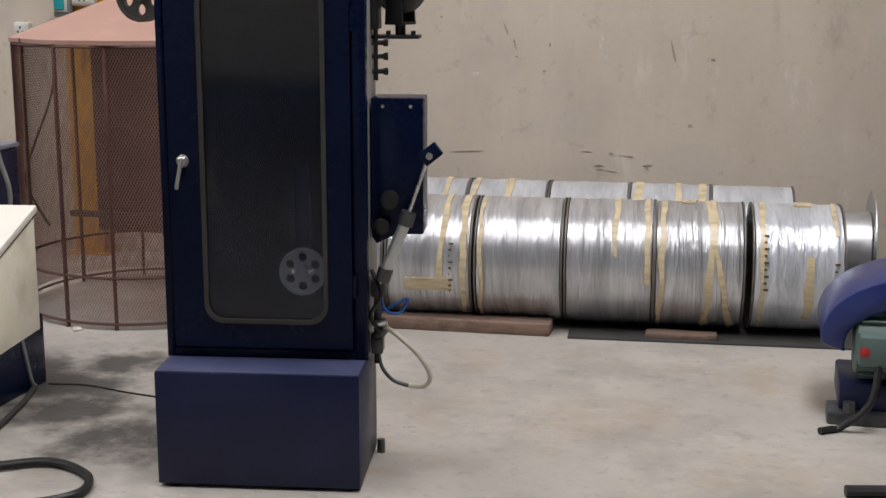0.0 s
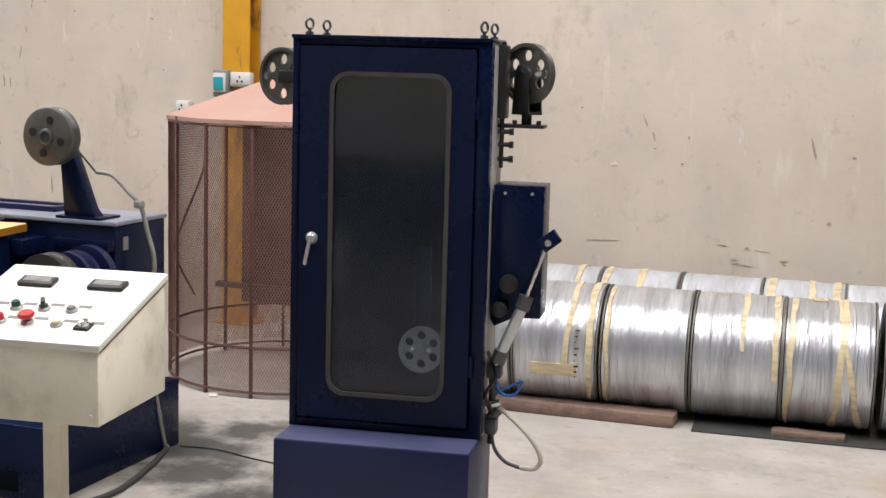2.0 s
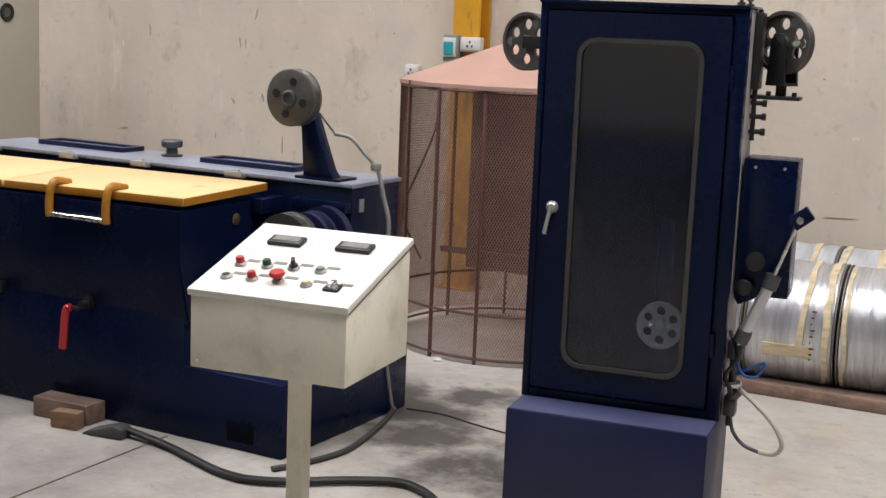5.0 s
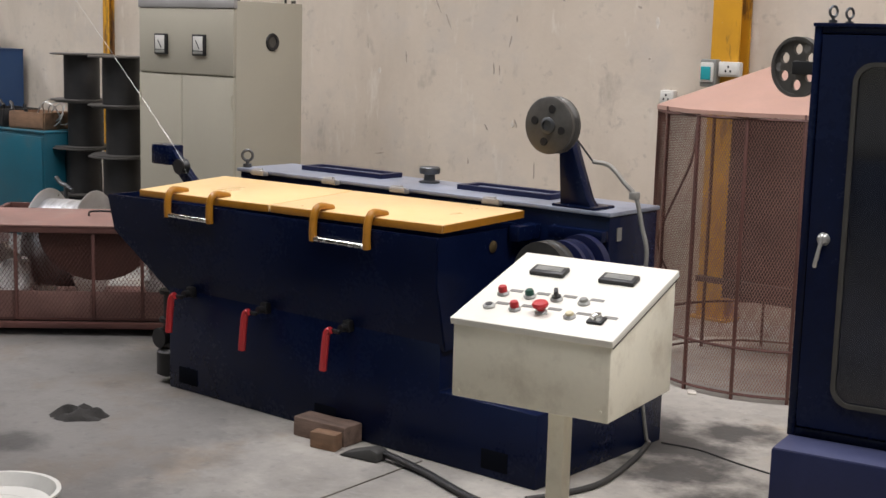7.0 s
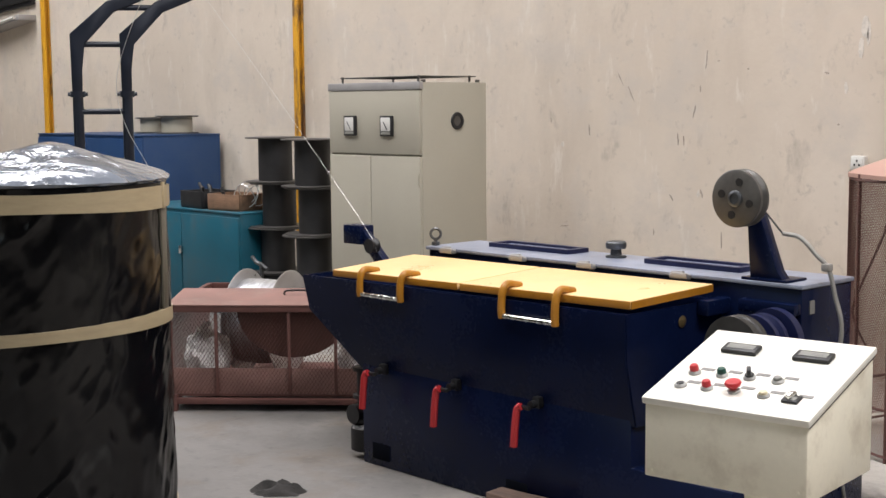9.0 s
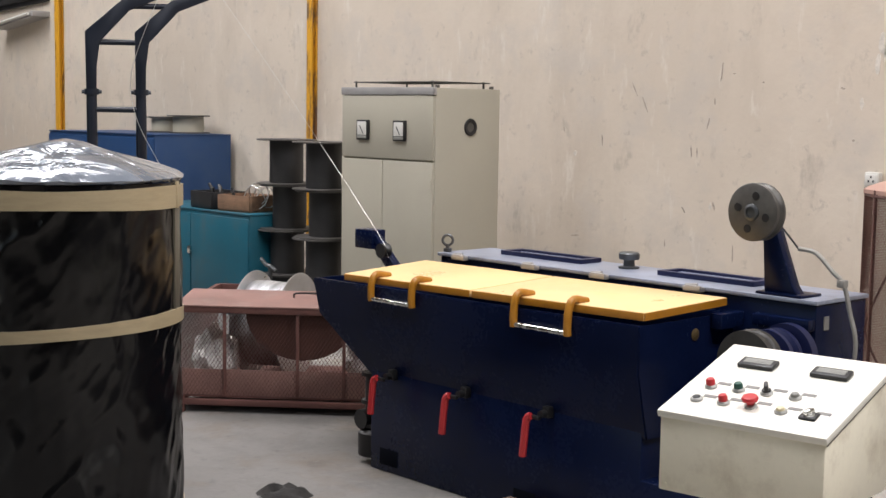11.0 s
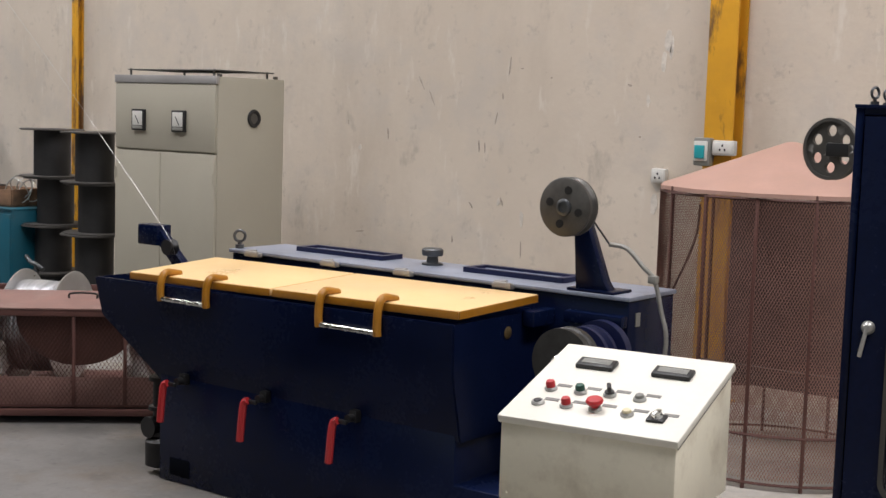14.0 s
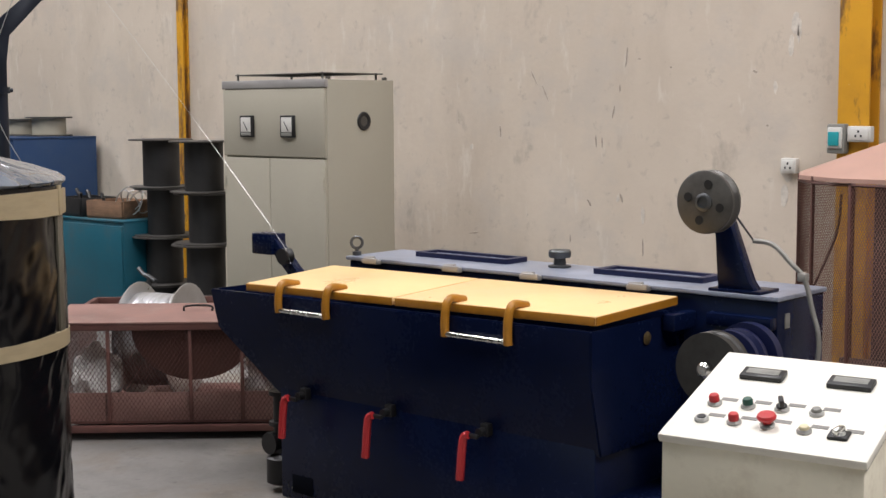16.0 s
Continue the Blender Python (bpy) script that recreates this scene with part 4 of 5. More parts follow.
cy = part("air_cylinder", rod(B(), rod_mid, rod_bot, 0.020, 18), ALU, cab, "aluminium air cylinder")
part("piston_rod", rod(B(), rod_mid, rod_top, 0.007, 12), CHROME, cy)
part("end_cap", rod(B(), rod_mid + Vector((0.008, 0, 0.026)), rod_mid - Vector((0.006, 0, 0.02)), 0.026, 16), DARKSTEEL, cy)
part("end_cap", rod(B(), rod_bot + Vector((0.004, 0, 0.012)), rod_bot - Vector((0.010, 0, 0.03)), 0.026, 16), DARKSTEEL, cy)
bm = B()
box(bm, -0.035, -0.016, -0.025, 0.035, 0.016, 0.025, 0.004, pose(0.907, 0.23, 1.10, 0, -38))
part("clevis", bm, NAVY, cy)
part("clevis_pin", rod(B(), (0.904, 0.205, 1.095), (0.904, 0.255, 1.095), 0.012, 12), CHROME, cy)
bm = B()
box(bm, 0.695, 0.27, 0.60, 0.745, 0.34, 0.66, 0.006)
rod(bm, (0.715, 0.30, 0.46), (0.715, 0.30, 0.60), 0.014, 12)
rod(bm, (0.70, 0.30, 0.44), (0.74, 0.30, 0.49), 0.02, 12)
box(bm, 0.695, 0.27, 0.40, 0.735, 0.33, 0.455, 0.006)
rod(bm, (0.715, 0.29, 0.365), (0.715, 0.29, 0.40), 0.012, 10)
part("valve_block", bm, DARKSTEEL, cab)
part("fitting", rod(B(), (0.715, 0.262, 0.655), (0.755, 0.262, 0.675), 0.012, 10), CHROME, cab)
part("fitting", rod(B(), (0.70, 0.265, 0.505), (0.75, 0.265, 0.52), 0.013, 10), CHROME, cab)
part("blue_hose", tube(B(), [(0.72, 0.27, 0.64), (0.75, 0.24, 0.565), (0.80, 0.25, 0.555), (0.825, 0.26, 0.60), (0.79, 0.26, 0.585), (0.73, 0.27, 0.55)], 0.005), HOSE_BLUE, cab)
part("black_hose", tube(B(), [(0.70, 0.26, 0.70), (0.735, 0.23, 0.62), (0.70, 0.24, 0.55), (0.725, 0.25, 0.48)], 0.007), BLACK, cab)
part("pale_hose", tube(B(), [(0.745, 0.27, 0.50), (0.80, 0.24, 0.47), (0.87, 0.22, 0.41), (0.905, 0.22, 0.345), (0.885, 0.23, 0.305), (0.83, 0.24, 0.30)], 0.0085), HOSE_WHITE, cab, "pale looped air hose")
part("dark_hose", tube(B(), [(0.83, 0.24, 0.30), (0.775, 0.25, 0.315), (0.735, 0.26, 0.355), (0.718, 0.28, 0.41)], 0.0065), DARKSTEEL, cab)
part("foot_bolt", rod(B(), (CW + 0.02, 0.40, 0), (CW + 0.02, 0.40, 0.05), 0.014, 8), DARKSTEEL, cab)
for fx, fy in ((0.05, 0.05), (CW - 0.05, 0.05), (0.05, 0.39), (CW - 0.05, 0.39)):
    part("foot", rod(B(), (fx, fy, 0), (fx, fy, 0.014), 0.03, 12), DARKSTEEL, cab)


# ---- control desk ----
PAN = pose(-2.157, 3.525, 0, 0, 0, 8.1)
desk = thing("control_desk", PAN, "cream steel control desk on a square post", "control desk")
PW, PD, PB, PF, PK = 0.248, 0.43, 0.72, 0.945, 1.07
bm = B()
prism(bm, [(0, PB), (PD, PB), (PD, PK - 0.015), (0, PF - 0.015)], 0, -PW + 0.007, PW - 0.007, 0.006)
part("box", bm, CREAM, desk)
slope = math.degrees(math.atan2(PK - PF, PD))
FACE = pose(0, 0, PF, slope)
L_ = math.hypot(PD, PK - PF)
bm = box(B(), -PW, -0.010, -0.018, PW, L_ + 0.006, 0.004, 0.005)
bmesh.ops.transform(bm, matrix=FACE, verts=bm.verts)
face = part("sloping_cover", bm, CREAM_TOP, desk, "pale sloping cover")
# Dark strip that paints the shadowed gap below the cover's lip.
bm = box(B(), -PW + 0.0045, 0.001, -0.0235, PW - 0.0045, L_ - 0.002, -0.0182)
bmesh.ops.transform(bm, matrix=FACE, verts=bm.verts)
part("cover_gap", bm, RUBBER, desk, "dark strip painting the shadow gap under the cover")
part("post", box(B(), -0.036, 0.20, 0.012, 0.018, 0.255, PB + 0.004, 0.005), CREAM, desk)
bm = box(B(), -0.16, 0.09, 0, 0.16, 0.37, 0.012, 0.003)
part("base_plate", bm, CREAM, desk)


def on_face(bm):
    bmesh.ops.transform(bm, matrix=FACE, verts=bm.verts)
    return bm


for x, y in ((-0.108, 0.333), (0.112, 0.336)):
    d = part("meter", on_face(box(B(), x - 0.055, y - 0.026, 0.003, x + 0.055, y + 0.026, 0.017, 0.004)), BLACK, face, "black digital meter")
    part("meter_window", on_face(box(B(), x - 0.042, y - 0.012, 0.0165, x + 0.042, y + 0.016, 0.0185, 0.001)), GREY_PL, face)
    part("digit_bar", on_face(box(B(), x - 0.005, y - 0.005, 0.0184, x + 0.030, y + 0.006, 0.0192)), STRIP, face)


def button(x, y, kind):
    ring = part("button_ring", on_face(lathe(B(), [(0.0175, 0.003), (0.018, 0.009), (0.0145, 0.013), (0.010, 0.013)], 20, pose(x, y, 0))), RING, face)
    if kind in ("red", "green", "grey", "ivory", "black"):
        m = {"red": RED_PL, "green": GREEN_PL, "grey": GREY_PL, "ivory": IVORY_PL, "black": BLACK}[kind]
        hgt = {"red": 0.030, "green": 0.028, "grey": 0.020, "ivory": 0.020, "black": 0.015}[kind]
        part("cap", on_face(lathe(B(), [(0.0125, 0.010), (0.013, hgt - 0.005), (0.010, hgt), (0.004, hgt + 0.001)], 20, pose(x, y, 0))), m, face, kind + " push button")
    if kind == "stop":
        bm = lathe(B(), [(0.010, 0.010), (0.010, 0.022), (0.021, 0.024), (0.0235, 0.030), (0.020, 0.036), (0.006, 0.038)], 24, pose(x, y, 0))
        part("cap", on_face(bm), RED_PL, face, "red mushroom stop button")
    if kind == "knob":
        bm = lathe(B(), [(0.013, 0.010), (0.013, 0.018), (0.010, 0.020)], 20, pose(x, y, 0))
        box(bm, -0.006, -0.016, 0.018, 0.006, 0.016, 0.036, 0.003, pose(x, y, 0, 0, 0, 25))
        part("cap", on_face(bm), BLACK, face, "black selector knob")
    if kind == "key":
        bm = box(B(), x - 0.024, y - 0.020, 0.003, x + 0.024, y + 0.020, 0.012, 0.004)
        part("cap", on_face(bm), BLACK, face, "black switch plate")
        part("switch_lever", on_face(box(B(), -0.008, -0.016, 0.012, 0.008, 0.016, 0.028, 0.004, pose(x, y, 0, 0, 0, -20))), CHROME, face)
    part("name_strip", on_face(box(B(), x + 0.008, y + 0.022, 0.0035, x + 0.048, y + 0.036, 0.0055)), STRIP, face)


for x, y, k in ((-0.172, 0.166, "red"), (-0.088, 0.170, "green"), (-0.006, 0.175, "knob"), (0.078, 0.175, "grey"),
                (-0.172, 0.082, "black"), (-0.092, 0.086, "red"), (-0.012, 0.090, "stop"), (0.077, 0.087, "ivory"), (0.158, 0.086, "key")):
    button(x, y, k)
for x, z in ((-PW + 0.03, PB + 0.02), (PW - 0.03, PB + 0.03)):
    part("rivet", rod(B(), (x, -0.003, z), (x, 0.004, z), 0.004, 8), CREAM, desk)


# ---- wire drawing machine ----
mc = thing("wire_drawing_machine", pose(-4.1, 4.66, 0), "navy wire drawing machine with yellow lids and red levers", "machine")


def X(v):
    return v + 4.1


def Yl(v):
    return v - 4.66


bm = B()
prism(bm, [(X(-5.14), 0.0), (X(-2.95), 0.0), (X(-2.95), 0.30), (X(-3.44), 0.30), (X(-3.44), 0.50), (X(-5.14), 0.50)], 1, 0.045, 0.98, 0.008)
low = part("base_body", bm, NAVY, mc)
for x in (-5.0, -4.08, -3.15):
    bm = B()
    box(bm, X(x) - 0.065, 0.0425, 0.035, X(x) + 0.065, 0.049, 0.115, 0.001)
    # Flat black plate that paints the dark of a recess.
    part("jack_slot", bm, INNER, low, "black lifting slot")
# trough with a leaning front and a slanting left end
bm = B()
top = [(X(-5.54), Yl(4.645)), (X(-3.42), Yl(4.645)), (X(-3.42), Yl(5.27)), (X(-5.54), Yl(5.27))]
mid = [(X(-5.49), Yl(4.648)), (X(-3.42), Yl(4.648)), (X(-3.42), Yl(5.27)), (X(-5.49), Yl(5.27))]
low_o = [(X(-5.15), Yl(4.712)), (X(-3.42), Yl(4.712)), (X(-3.42), Yl(5.27)), (X(-5.15), Yl(5.27))]
rings = []
for pts, z in ((low_o, 0.465), (mid, 0.735), (top, 0.908)):
    rings.append([bm.verts.new((x, y, z + (0.024 if z > 0.9 and x > 0 else 0))) for x, y in pts])
inn = [(X(-5.52), Yl(4.67)), (X(-3.44), Yl(4.67)), (X(-3.44), Yl(5.25)), (X(-5.52), Yl(5.25))]
rings.append([bm.verts.new((x, y, 0.932 if x > 0 else 0.908)) for x, y in inn])
rings.append([bm.verts.new((x, y, 0.80)) for x, y in inn])
for a, b in zip(rings, rings[1:]):
    for i in range(4):
        bm.faces.new((a[i], a[(i + 1) % 4], b[(i + 1) % 4], b[i]))
bm.faces.new(rings[0][::-1])
bm.faces.new(rings[-1])
bmesh.ops.bevel(bm, geom=[e for e in bm.edges], offset=0.005, segments=2, affect="EDGES")
tr = part("trough", bm, NAVY, mc, "navy overhanging trough")
bm = lathe(B(), [(0.018, 0), (0.026, 0.005), (0.018, 0.010), (0.007, 0.013)], 14, pose(X(-3.42), Yl(5.0), 0.865, 0, 90))
part("emblem", bm, BRASS, tr, "worn brass emblem")
bm = B()
box(bm, X(-3.418), Yl(5.10), 0.88, X(-3.36), Yl(5.26), 0.945, 0.006)
part("corner_bracket", bm, NAVY, tr)
# lids, resting a little higher towards the drive end


def lift(x):
    return -0.004 + 0.034 * (x + 5.31) / 1.895


def raised(bm):
    for v in bm.verts:
        v.co.z += lift(v.co.x - 4.1) * (1 - 0.45 * min(1.0, max(0.0, v.co.y / 0.54)))
    return bm


for i, (x0, x1) in enumerate(((-5.31, -4.408), (-4.394, -3.415))):
    bm = B()
    prism(bm, [(Yl(4.668), 0.922), (Yl(5.205), 0.952), (Yl(5.205), 0.985), (Yl(4.668), 0.955)], 0, X(x0), X(x1), 0.004)
    lid = part("lid", raised(bm), YELLOW_LID, mc, "yellow steel lid")
    # Same yellow lid; the shade on its edges is painted on as orange.
    part("front_edge", raised(box(B(), X(x0) + 0.002, Yl(4.664), 0.9215, X(x1) - 0.002, Yl(4.6675), 0.952, 0.001)), ORANGE, lid, "lid front edge with its shade painted orange")
    if i == 1:
        bm = prism(B(), [(Yl(4.668), 0.922), (Yl(5.203), 0.952), (Yl(5.203), 0.982), (Yl(4.668), 0.952)], 0, X(x1) + 0.0005, X(x1) + 0.004)
        part("end_edge", raised(bm), ORANGE, lid, "lid end edge with its shade painted orange")
    hx = (-5.05, -4.755) if i == 0 else (-4.09, -3.78)
    for h in hx:
        pts = [(X(h), Yl(4.74), 0.960 + lift(h)), (X(h), Yl(4.66), 0.972 + lift(h)), (X(h), Yl(4.632), 0.945 + 0.6 * lift(h)), (X(h), Yl(4.625), 0.89), (X(h), Yl(4.628), 0.848)]
        part("handle_bracket", tube(B(), pts, 0.017, 10, 5), ORANGE, lid, "worn orange bracket")
    part("grip_bar", rod(B(), (X(hx[0]), Yl(4.626), 0.858), (X(hx[1]), Yl(4.626), 0.858), 0.011, 14), CHROME, lid, "chrome grip bar")
# rear gearbox housing
bm = box(B(), X(-5.27), Yl(5.275), 0.28, X(-3.03), Yl(5.65), 1.005, 0.006)
rear = part("gear_housing", bm, NAVY, mc)
part("cover_plate", box(B(), X(-5.285), Yl(5.262), 1.006, X(-3.022), Yl(5.66), 1.024, 0.004), STEEL_TOP, rear, "dusty steel cover plate with painted glare")
for x0, x1, y0, y1 in ((-5.02, -4.46, 5.46, 5.62), (-3.97, -3.44, 5.43, 5.60)):
    bm = plate_with_hole(B(), rounded(X(x0), Yl(y0), X(x1), Yl(y1), 0.012, 3), rounded(X(x0) + 0.035, Yl(y0) + 0.03, X(x1) - 0.035, Yl(y1) - 0.03, 0.008, 3), 2, 1.0245, 1.046)
    fr = part("window_frame", bm, NAVY_DUSTY, rear)
    part("window_plate", box(B(), X(x0) + 0.034, Yl(y0) + 0.029, 1.0245, X(x1) - 0.034, Yl(y1) - 0.029, 1.034), STEEL_TOP, fr)
bm = lathe(B(), [(0.05, 0), (0.05, 0.008), (0.028, 0.012), (0.026, 0.040), (0.046, 0.043), (0.05, 0.05), (0.05, 0.070), (0.044, 0.077)], 20, pose(X(-4.215), Yl(5.53), 1.0245))
part("breather_knob", bm, DARKSTEEL, rear)
for x in (-5.10, -4.60, -4.16, -3.62):
    bm = B()
    box(bm, X(x) - 0.05, Yl(5.235), 1.0, X(x) + 0.05, Yl(5.265), 1.022, 0.004)
    box(bm, X(x) - 0.03, Yl(5.222), 1.004, X(x) + 0.055, Yl(5.238), 1.030, 0.004)
    rod(bm, (X(x) - 0.045, Yl(5.25), 1.025), (X(x) + 0.02, Yl(5.25), 1.03), 0.007, 8)
    part("latch", bm, GALV, rear, "dull steel toggle latch")
eye_bolt(rear, X(-5.262), Yl(5.315), 1.0245, 1.35, 40)
part("end_label", box(B(), X(-3.03), Yl(5.33), 0.90, X(-3.026), Yl(5.365), 0.955), STRIP, rear, "pale name plate")
# red levers
for x in (-4.985, -4.475, -3.965):
    bm = B()
    box(bm, X(x) - 0.008, -0.046, 0.470, X(x) + 0.044, -0.030, 0.488, 0.004)
    box(bm, X(x) + 0.012, 0.010, 0.470, X(x) + 0.050, 0.046, 0.520, 0.005)
    rod(bm, (X(x) + 0.03, 0.046, 0.490), (X(x) + 0.03, -0.02, 0.490), 0.017, 14)
    v = part("valve", bm, BLACK, mc, "black drain valve")
    pts = [(X(x) + 0.004, -0.048, 0.484), (X(x) - 0.014, -0.052, 0.474), (X(x) - 0.021, -0.056, 0.43), (X(x) - 0.030, -0.06, 0.305)]
    part("lever", tube(B(), pts, 0.0165, 8, 5), RED_PL, v, "red lever")
# capstan
cx, cz = X(-3.08), 0.81
bm = B()
lathe(bm, [(0.02, 0.0), (0.118, 0.0), (0.128, 0.008), (0.128, 0.03), (0.12, 0.038), (0.12, 0.06), (0.128, 0.068), (0.128, 0.085), (0.06, 0.09)], 44, pose(cx, Yl(4.86), cz, 90) @ pose(0, 0, -0.09))
cap = part("capstan", bm, IRON_SHADED, mc, "worn capstan wheel with painted shade")
bm = B()
lathe(bm, [(0.06, 0), (0.11, 0.0), (0.118, 0.01), (0.118, 0.03), (0.10, 0.04), (0.10, 0.06), (0.118, 0.07), (0.118, 0.09), (0.06, 0.1)], 40, pose(cx, Yl(5.0), cz, 90) @ pose(0, 0, -0.1))
lathe(bm, [(0.06, 0), (0.12, 0.0), (0.13, 0.01), (0.13, 0.05), (0.06, 0.055)], 40, pose(cx, Yl(5.13), cz, 90) @ pose(0, 0, -0.055))
part("belt_pulley", bm, NAVY_DUSTY, cap, "navy stepped pulley")
part("shaft", rod(B(), (cx, Yl(4.87), cz), (cx, Yl(5.28), cz), 0.05, 20), DARKSTEEL, cap)
part("hub_nut", lathe(B(), [(0.028, 0), (0.028, 0.02), (0.018, 0.03)], 16, pose(cx, Yl(4.86), cz, 90)), CHROME, cap, "bright hub nut")
part("shaft_guard", box(B(), X(-3.30), Yl(5.22), 0.90, X(-3.03), Yl(5.275), 0.95, 0.008), NAVY, mc)
# arm and pulley
bm = B()
prism(bm, [(X(-3.285), 1.395), (X(-3.315), 1.365), (X(-3.29), 1.03), (X(-3.13), 1.03), (X(-3.16), 1.07)], 1, Yl(5.29), Yl(5.35), 0.005)
box(bm, X(-3.32), Yl(5.27), 1.024, X(-3.10), Yl(5.42), 1.036, 0.003)
arm = part("pulley_arm", bm, NAVY, mc)
bm = lathe(B(), [(0.012, -0.035), (0.112, -0.035), (0.119, -0.03), (0.119, -0.018), (0.107, -0.006), (0.107, 0.006), (0.119, 0.018), (0.119, 0.03), (0.112, 0.035), (0.012, 0.035)], 48, pose(X(-3.29), Yl(5.215), 1.367, 90))
pu = part("pulley", bm, GREYWHEEL, arm, "worn grey pulley with four holes")
for k in range(4):
    a = radians(90 * k + 75)
    part("lightening_hole", lathe(B(), [(0.004, 0), (0.017, 0), (0.017, 0.003), (0.004, 0.003)], 16, pose(X(-3.29) + 0.070 * math.cos(a), Yl(5.18), 1.367 + 0.070 * math.sin(a), 90)), BLACK, arm)
part("bearing_cap", lathe(B(), [(0.034, 0), (0.034, 0.006), (0.026, 0.012), (0.02, 0.012), (0.02, 0.006)], 24, pose(X(-3.29), Yl(5.18), 1.367, 90)), DARKSTEEL, arm)
part("wire_lead", tube(B(), [(X(-3.189), Yl(5.24), 1.318), (X(-3.180), Yl(5.36), 1.217)], 0.004, 6, 4), DARKSTEEL, mc)
part("conduit", tube(B(), [(X(-3.180), Yl(5.36), 1.217), (X(-3.104), Yl(5.37), 1.205), (X(-3.033), Yl(5.38), 1.138), (X(-2.989), Yl(5.40), 1.083), (X(-2.961), Yl(5.41), 0.971), (X(-2.935), Yl(5.42), 0.826), (X(-2.985), Yl(5.44), 0.55), (X(-2.965), Yl(5.45), 0.35), (X(-2.95), Yl(5.47), 0.2), (X(-2.945), Yl(5.51), 0.04), (X(-2.94), Yl(5.53), 0.014)], 0.0095, 8, 6), CONDUIT, mc, "grey flexible conduit")
part("conduit_clamp", box(B(), X(-3.009), Yl(5.375), 1.073, X(-2.973), Yl(5.412), 1.105, 0.006), CONDUIT, mc, "pale cable clamp")
# inlet guide at the far end
bm = B()
prism(bm, [(X(-5.62), 0.88), (X(-5.52), 0.88), (X(-5.62), 0.96), (X(-5.76), 1.09), (X(-5.82), 1.06)], 1, Yl(5.22), Yl(5.27), 0.004)
g = part("inlet_guide", bm, NAVY, mc)
part("guide_box", box(B(), X(-5.90), Yl(5.2), 1.00, X(-5.75), Yl(5.30), 1.105, 0.008), NAVY, g)
part("guide_roller", lathe(B(), [(0.012, -0.025), (0.04, -0.025), (0.04, -0.017), (0.028, 0), (0.04, 0.017), (0.04, 0.025), (0.012, 0.025)], 24, pose(X(-5.635), Yl(5.19), 1.005, 90)), BLACK, g)
part("guide_stay", rod(B(), (X(-5.60), Yl(5.24), 0.93), (X(-5.78), Yl(5.24), 1.09), 0.012, 10), NAVY, g)
# pump fittings at the far lower end
bm = B()
lathe(bm, [(0.05, 0), (0.07, 0.01), (0.07, 0.12), (0.05, 0.14)], 24, pose(X(-5.22), Yl(4.78), 0.03))
rod(bm, (X(-5.22), Yl(4.78), 0.15), (X(-5.22), Yl(4.78), 0.46), 0.035, 16)
rod(bm, (X(-5.24), Yl(4.78), 0.40), (X(-5.12), Yl(4.78), 0.40), 0.03, 14)
rod(bm, (X(-5.24), Yl(4.72), 0.22), (X(-5.24), Yl(4.92), 0.22), 0.05, 16)
for z in (0.18, 0.30, 0.44):
    rod(bm, (X(-5.22), Yl(4.78), z), (X(-5.22), Yl(4.78), z + 0.018), 0.055, 18)
part("pump_pipe", bm, BLACK, mc, "black pump pipework")

timber("wood_block", -4.14, 4.575, -3.85, 4.69, 0.085, "rough wood block packing the machine", 4, WOOD)
timber("wood_block", -3.965, 4.50, -3.84, 4.565, 0.07, "pale cut wood block beside the machine", 10, WOOD_PALE)
bm = prism(B(), [(-0.11, 0), (0.09, 0), (0.09, 0.045), (0.05, 0.055), (-0.07, 0.02)], 1, -0.04, 0.04, 0.010)
solo("rubber_wedge", bm, RUBBER, "dark rubber wedge on the floor by the machine", "wedge", m=pose(-3.70, 4.55, 0, 0, 0, 8))
solo("floor_hose", tube(B(), [(-3.62, 4.58, 0.03), (-3.37, 4.54, 0.02), (-3.0, 4.42, 0.02), (-2.80, 4.46, 0.02), (-2.57, 4.64, 0.02), (-2.40, 4.72, 0.02), (-2.22, 4.63, 0.02), (-2.17, 4.48, 0.02), (-2.28, 4.36, 0.02), (-2.50, 4.28, 0.02), (-2.55, 4.0, 0.02), (-2.3, 3.75, 0.02), (-2.09, 3.66, 0.03)], 0.015), BLACK, "thick black cable hose looping over the floor", "hose")
solo("floor_cable", tube(B(), [(-2.94, 5.52, 0.012), (-2.87, 5.30, 0.012), (-2.80, 4.95, 0.012), (-2.84, 4.72, 0.012), (-2.90, 4.58, 0.012)], 0.012), RUBBER, "grey cable beside the machine on the floor", "cable")
solo("floor_cable", tube(B(), [(-2.92, 5.60, 0.004), (-2.75, 5.62, 0.004), (-2.55, 5.57, 0.004), (-2.38, 5.54, 0.004)], 0.0035), RUBBER, "thin dark cable lying on the floor", "cable")
solo("floor_hose", tube(B(), [(0.30, 5.10, 0.02), (0.38, 5.12, 0.02), (0.55, 5.16, 0.02), (0.8, 5.27, 0.02), (1.1, 5.5, 0.02)], 0.02), BLACK, "black hose end lying on the floor", "hose")


def grit_heap(x, y, rx, ry, h, label):
    bm = B()
    n = 14
    bmesh.ops.create_grid(bm, x_segments=n, y_segments=n, size=1.0)
    for v in bm.verts:
        q = v.co.x ** 2 + v.co.y ** 2
        f = max(0.0, 1 - q) * (0.5 + 0.9 * noise.noise(Vector((v.co.x * 2.2 + x, v.co.y * 2.2, 0.3)))) + 0.12 * noise.noise(Vector((v.co.x * 7, v.co.y * 7, x)))
        edge = 1 + 0.25 * noise.noise(Vector((v.co.x * 1.7, v.co.y * 1.7, 5 + x)))
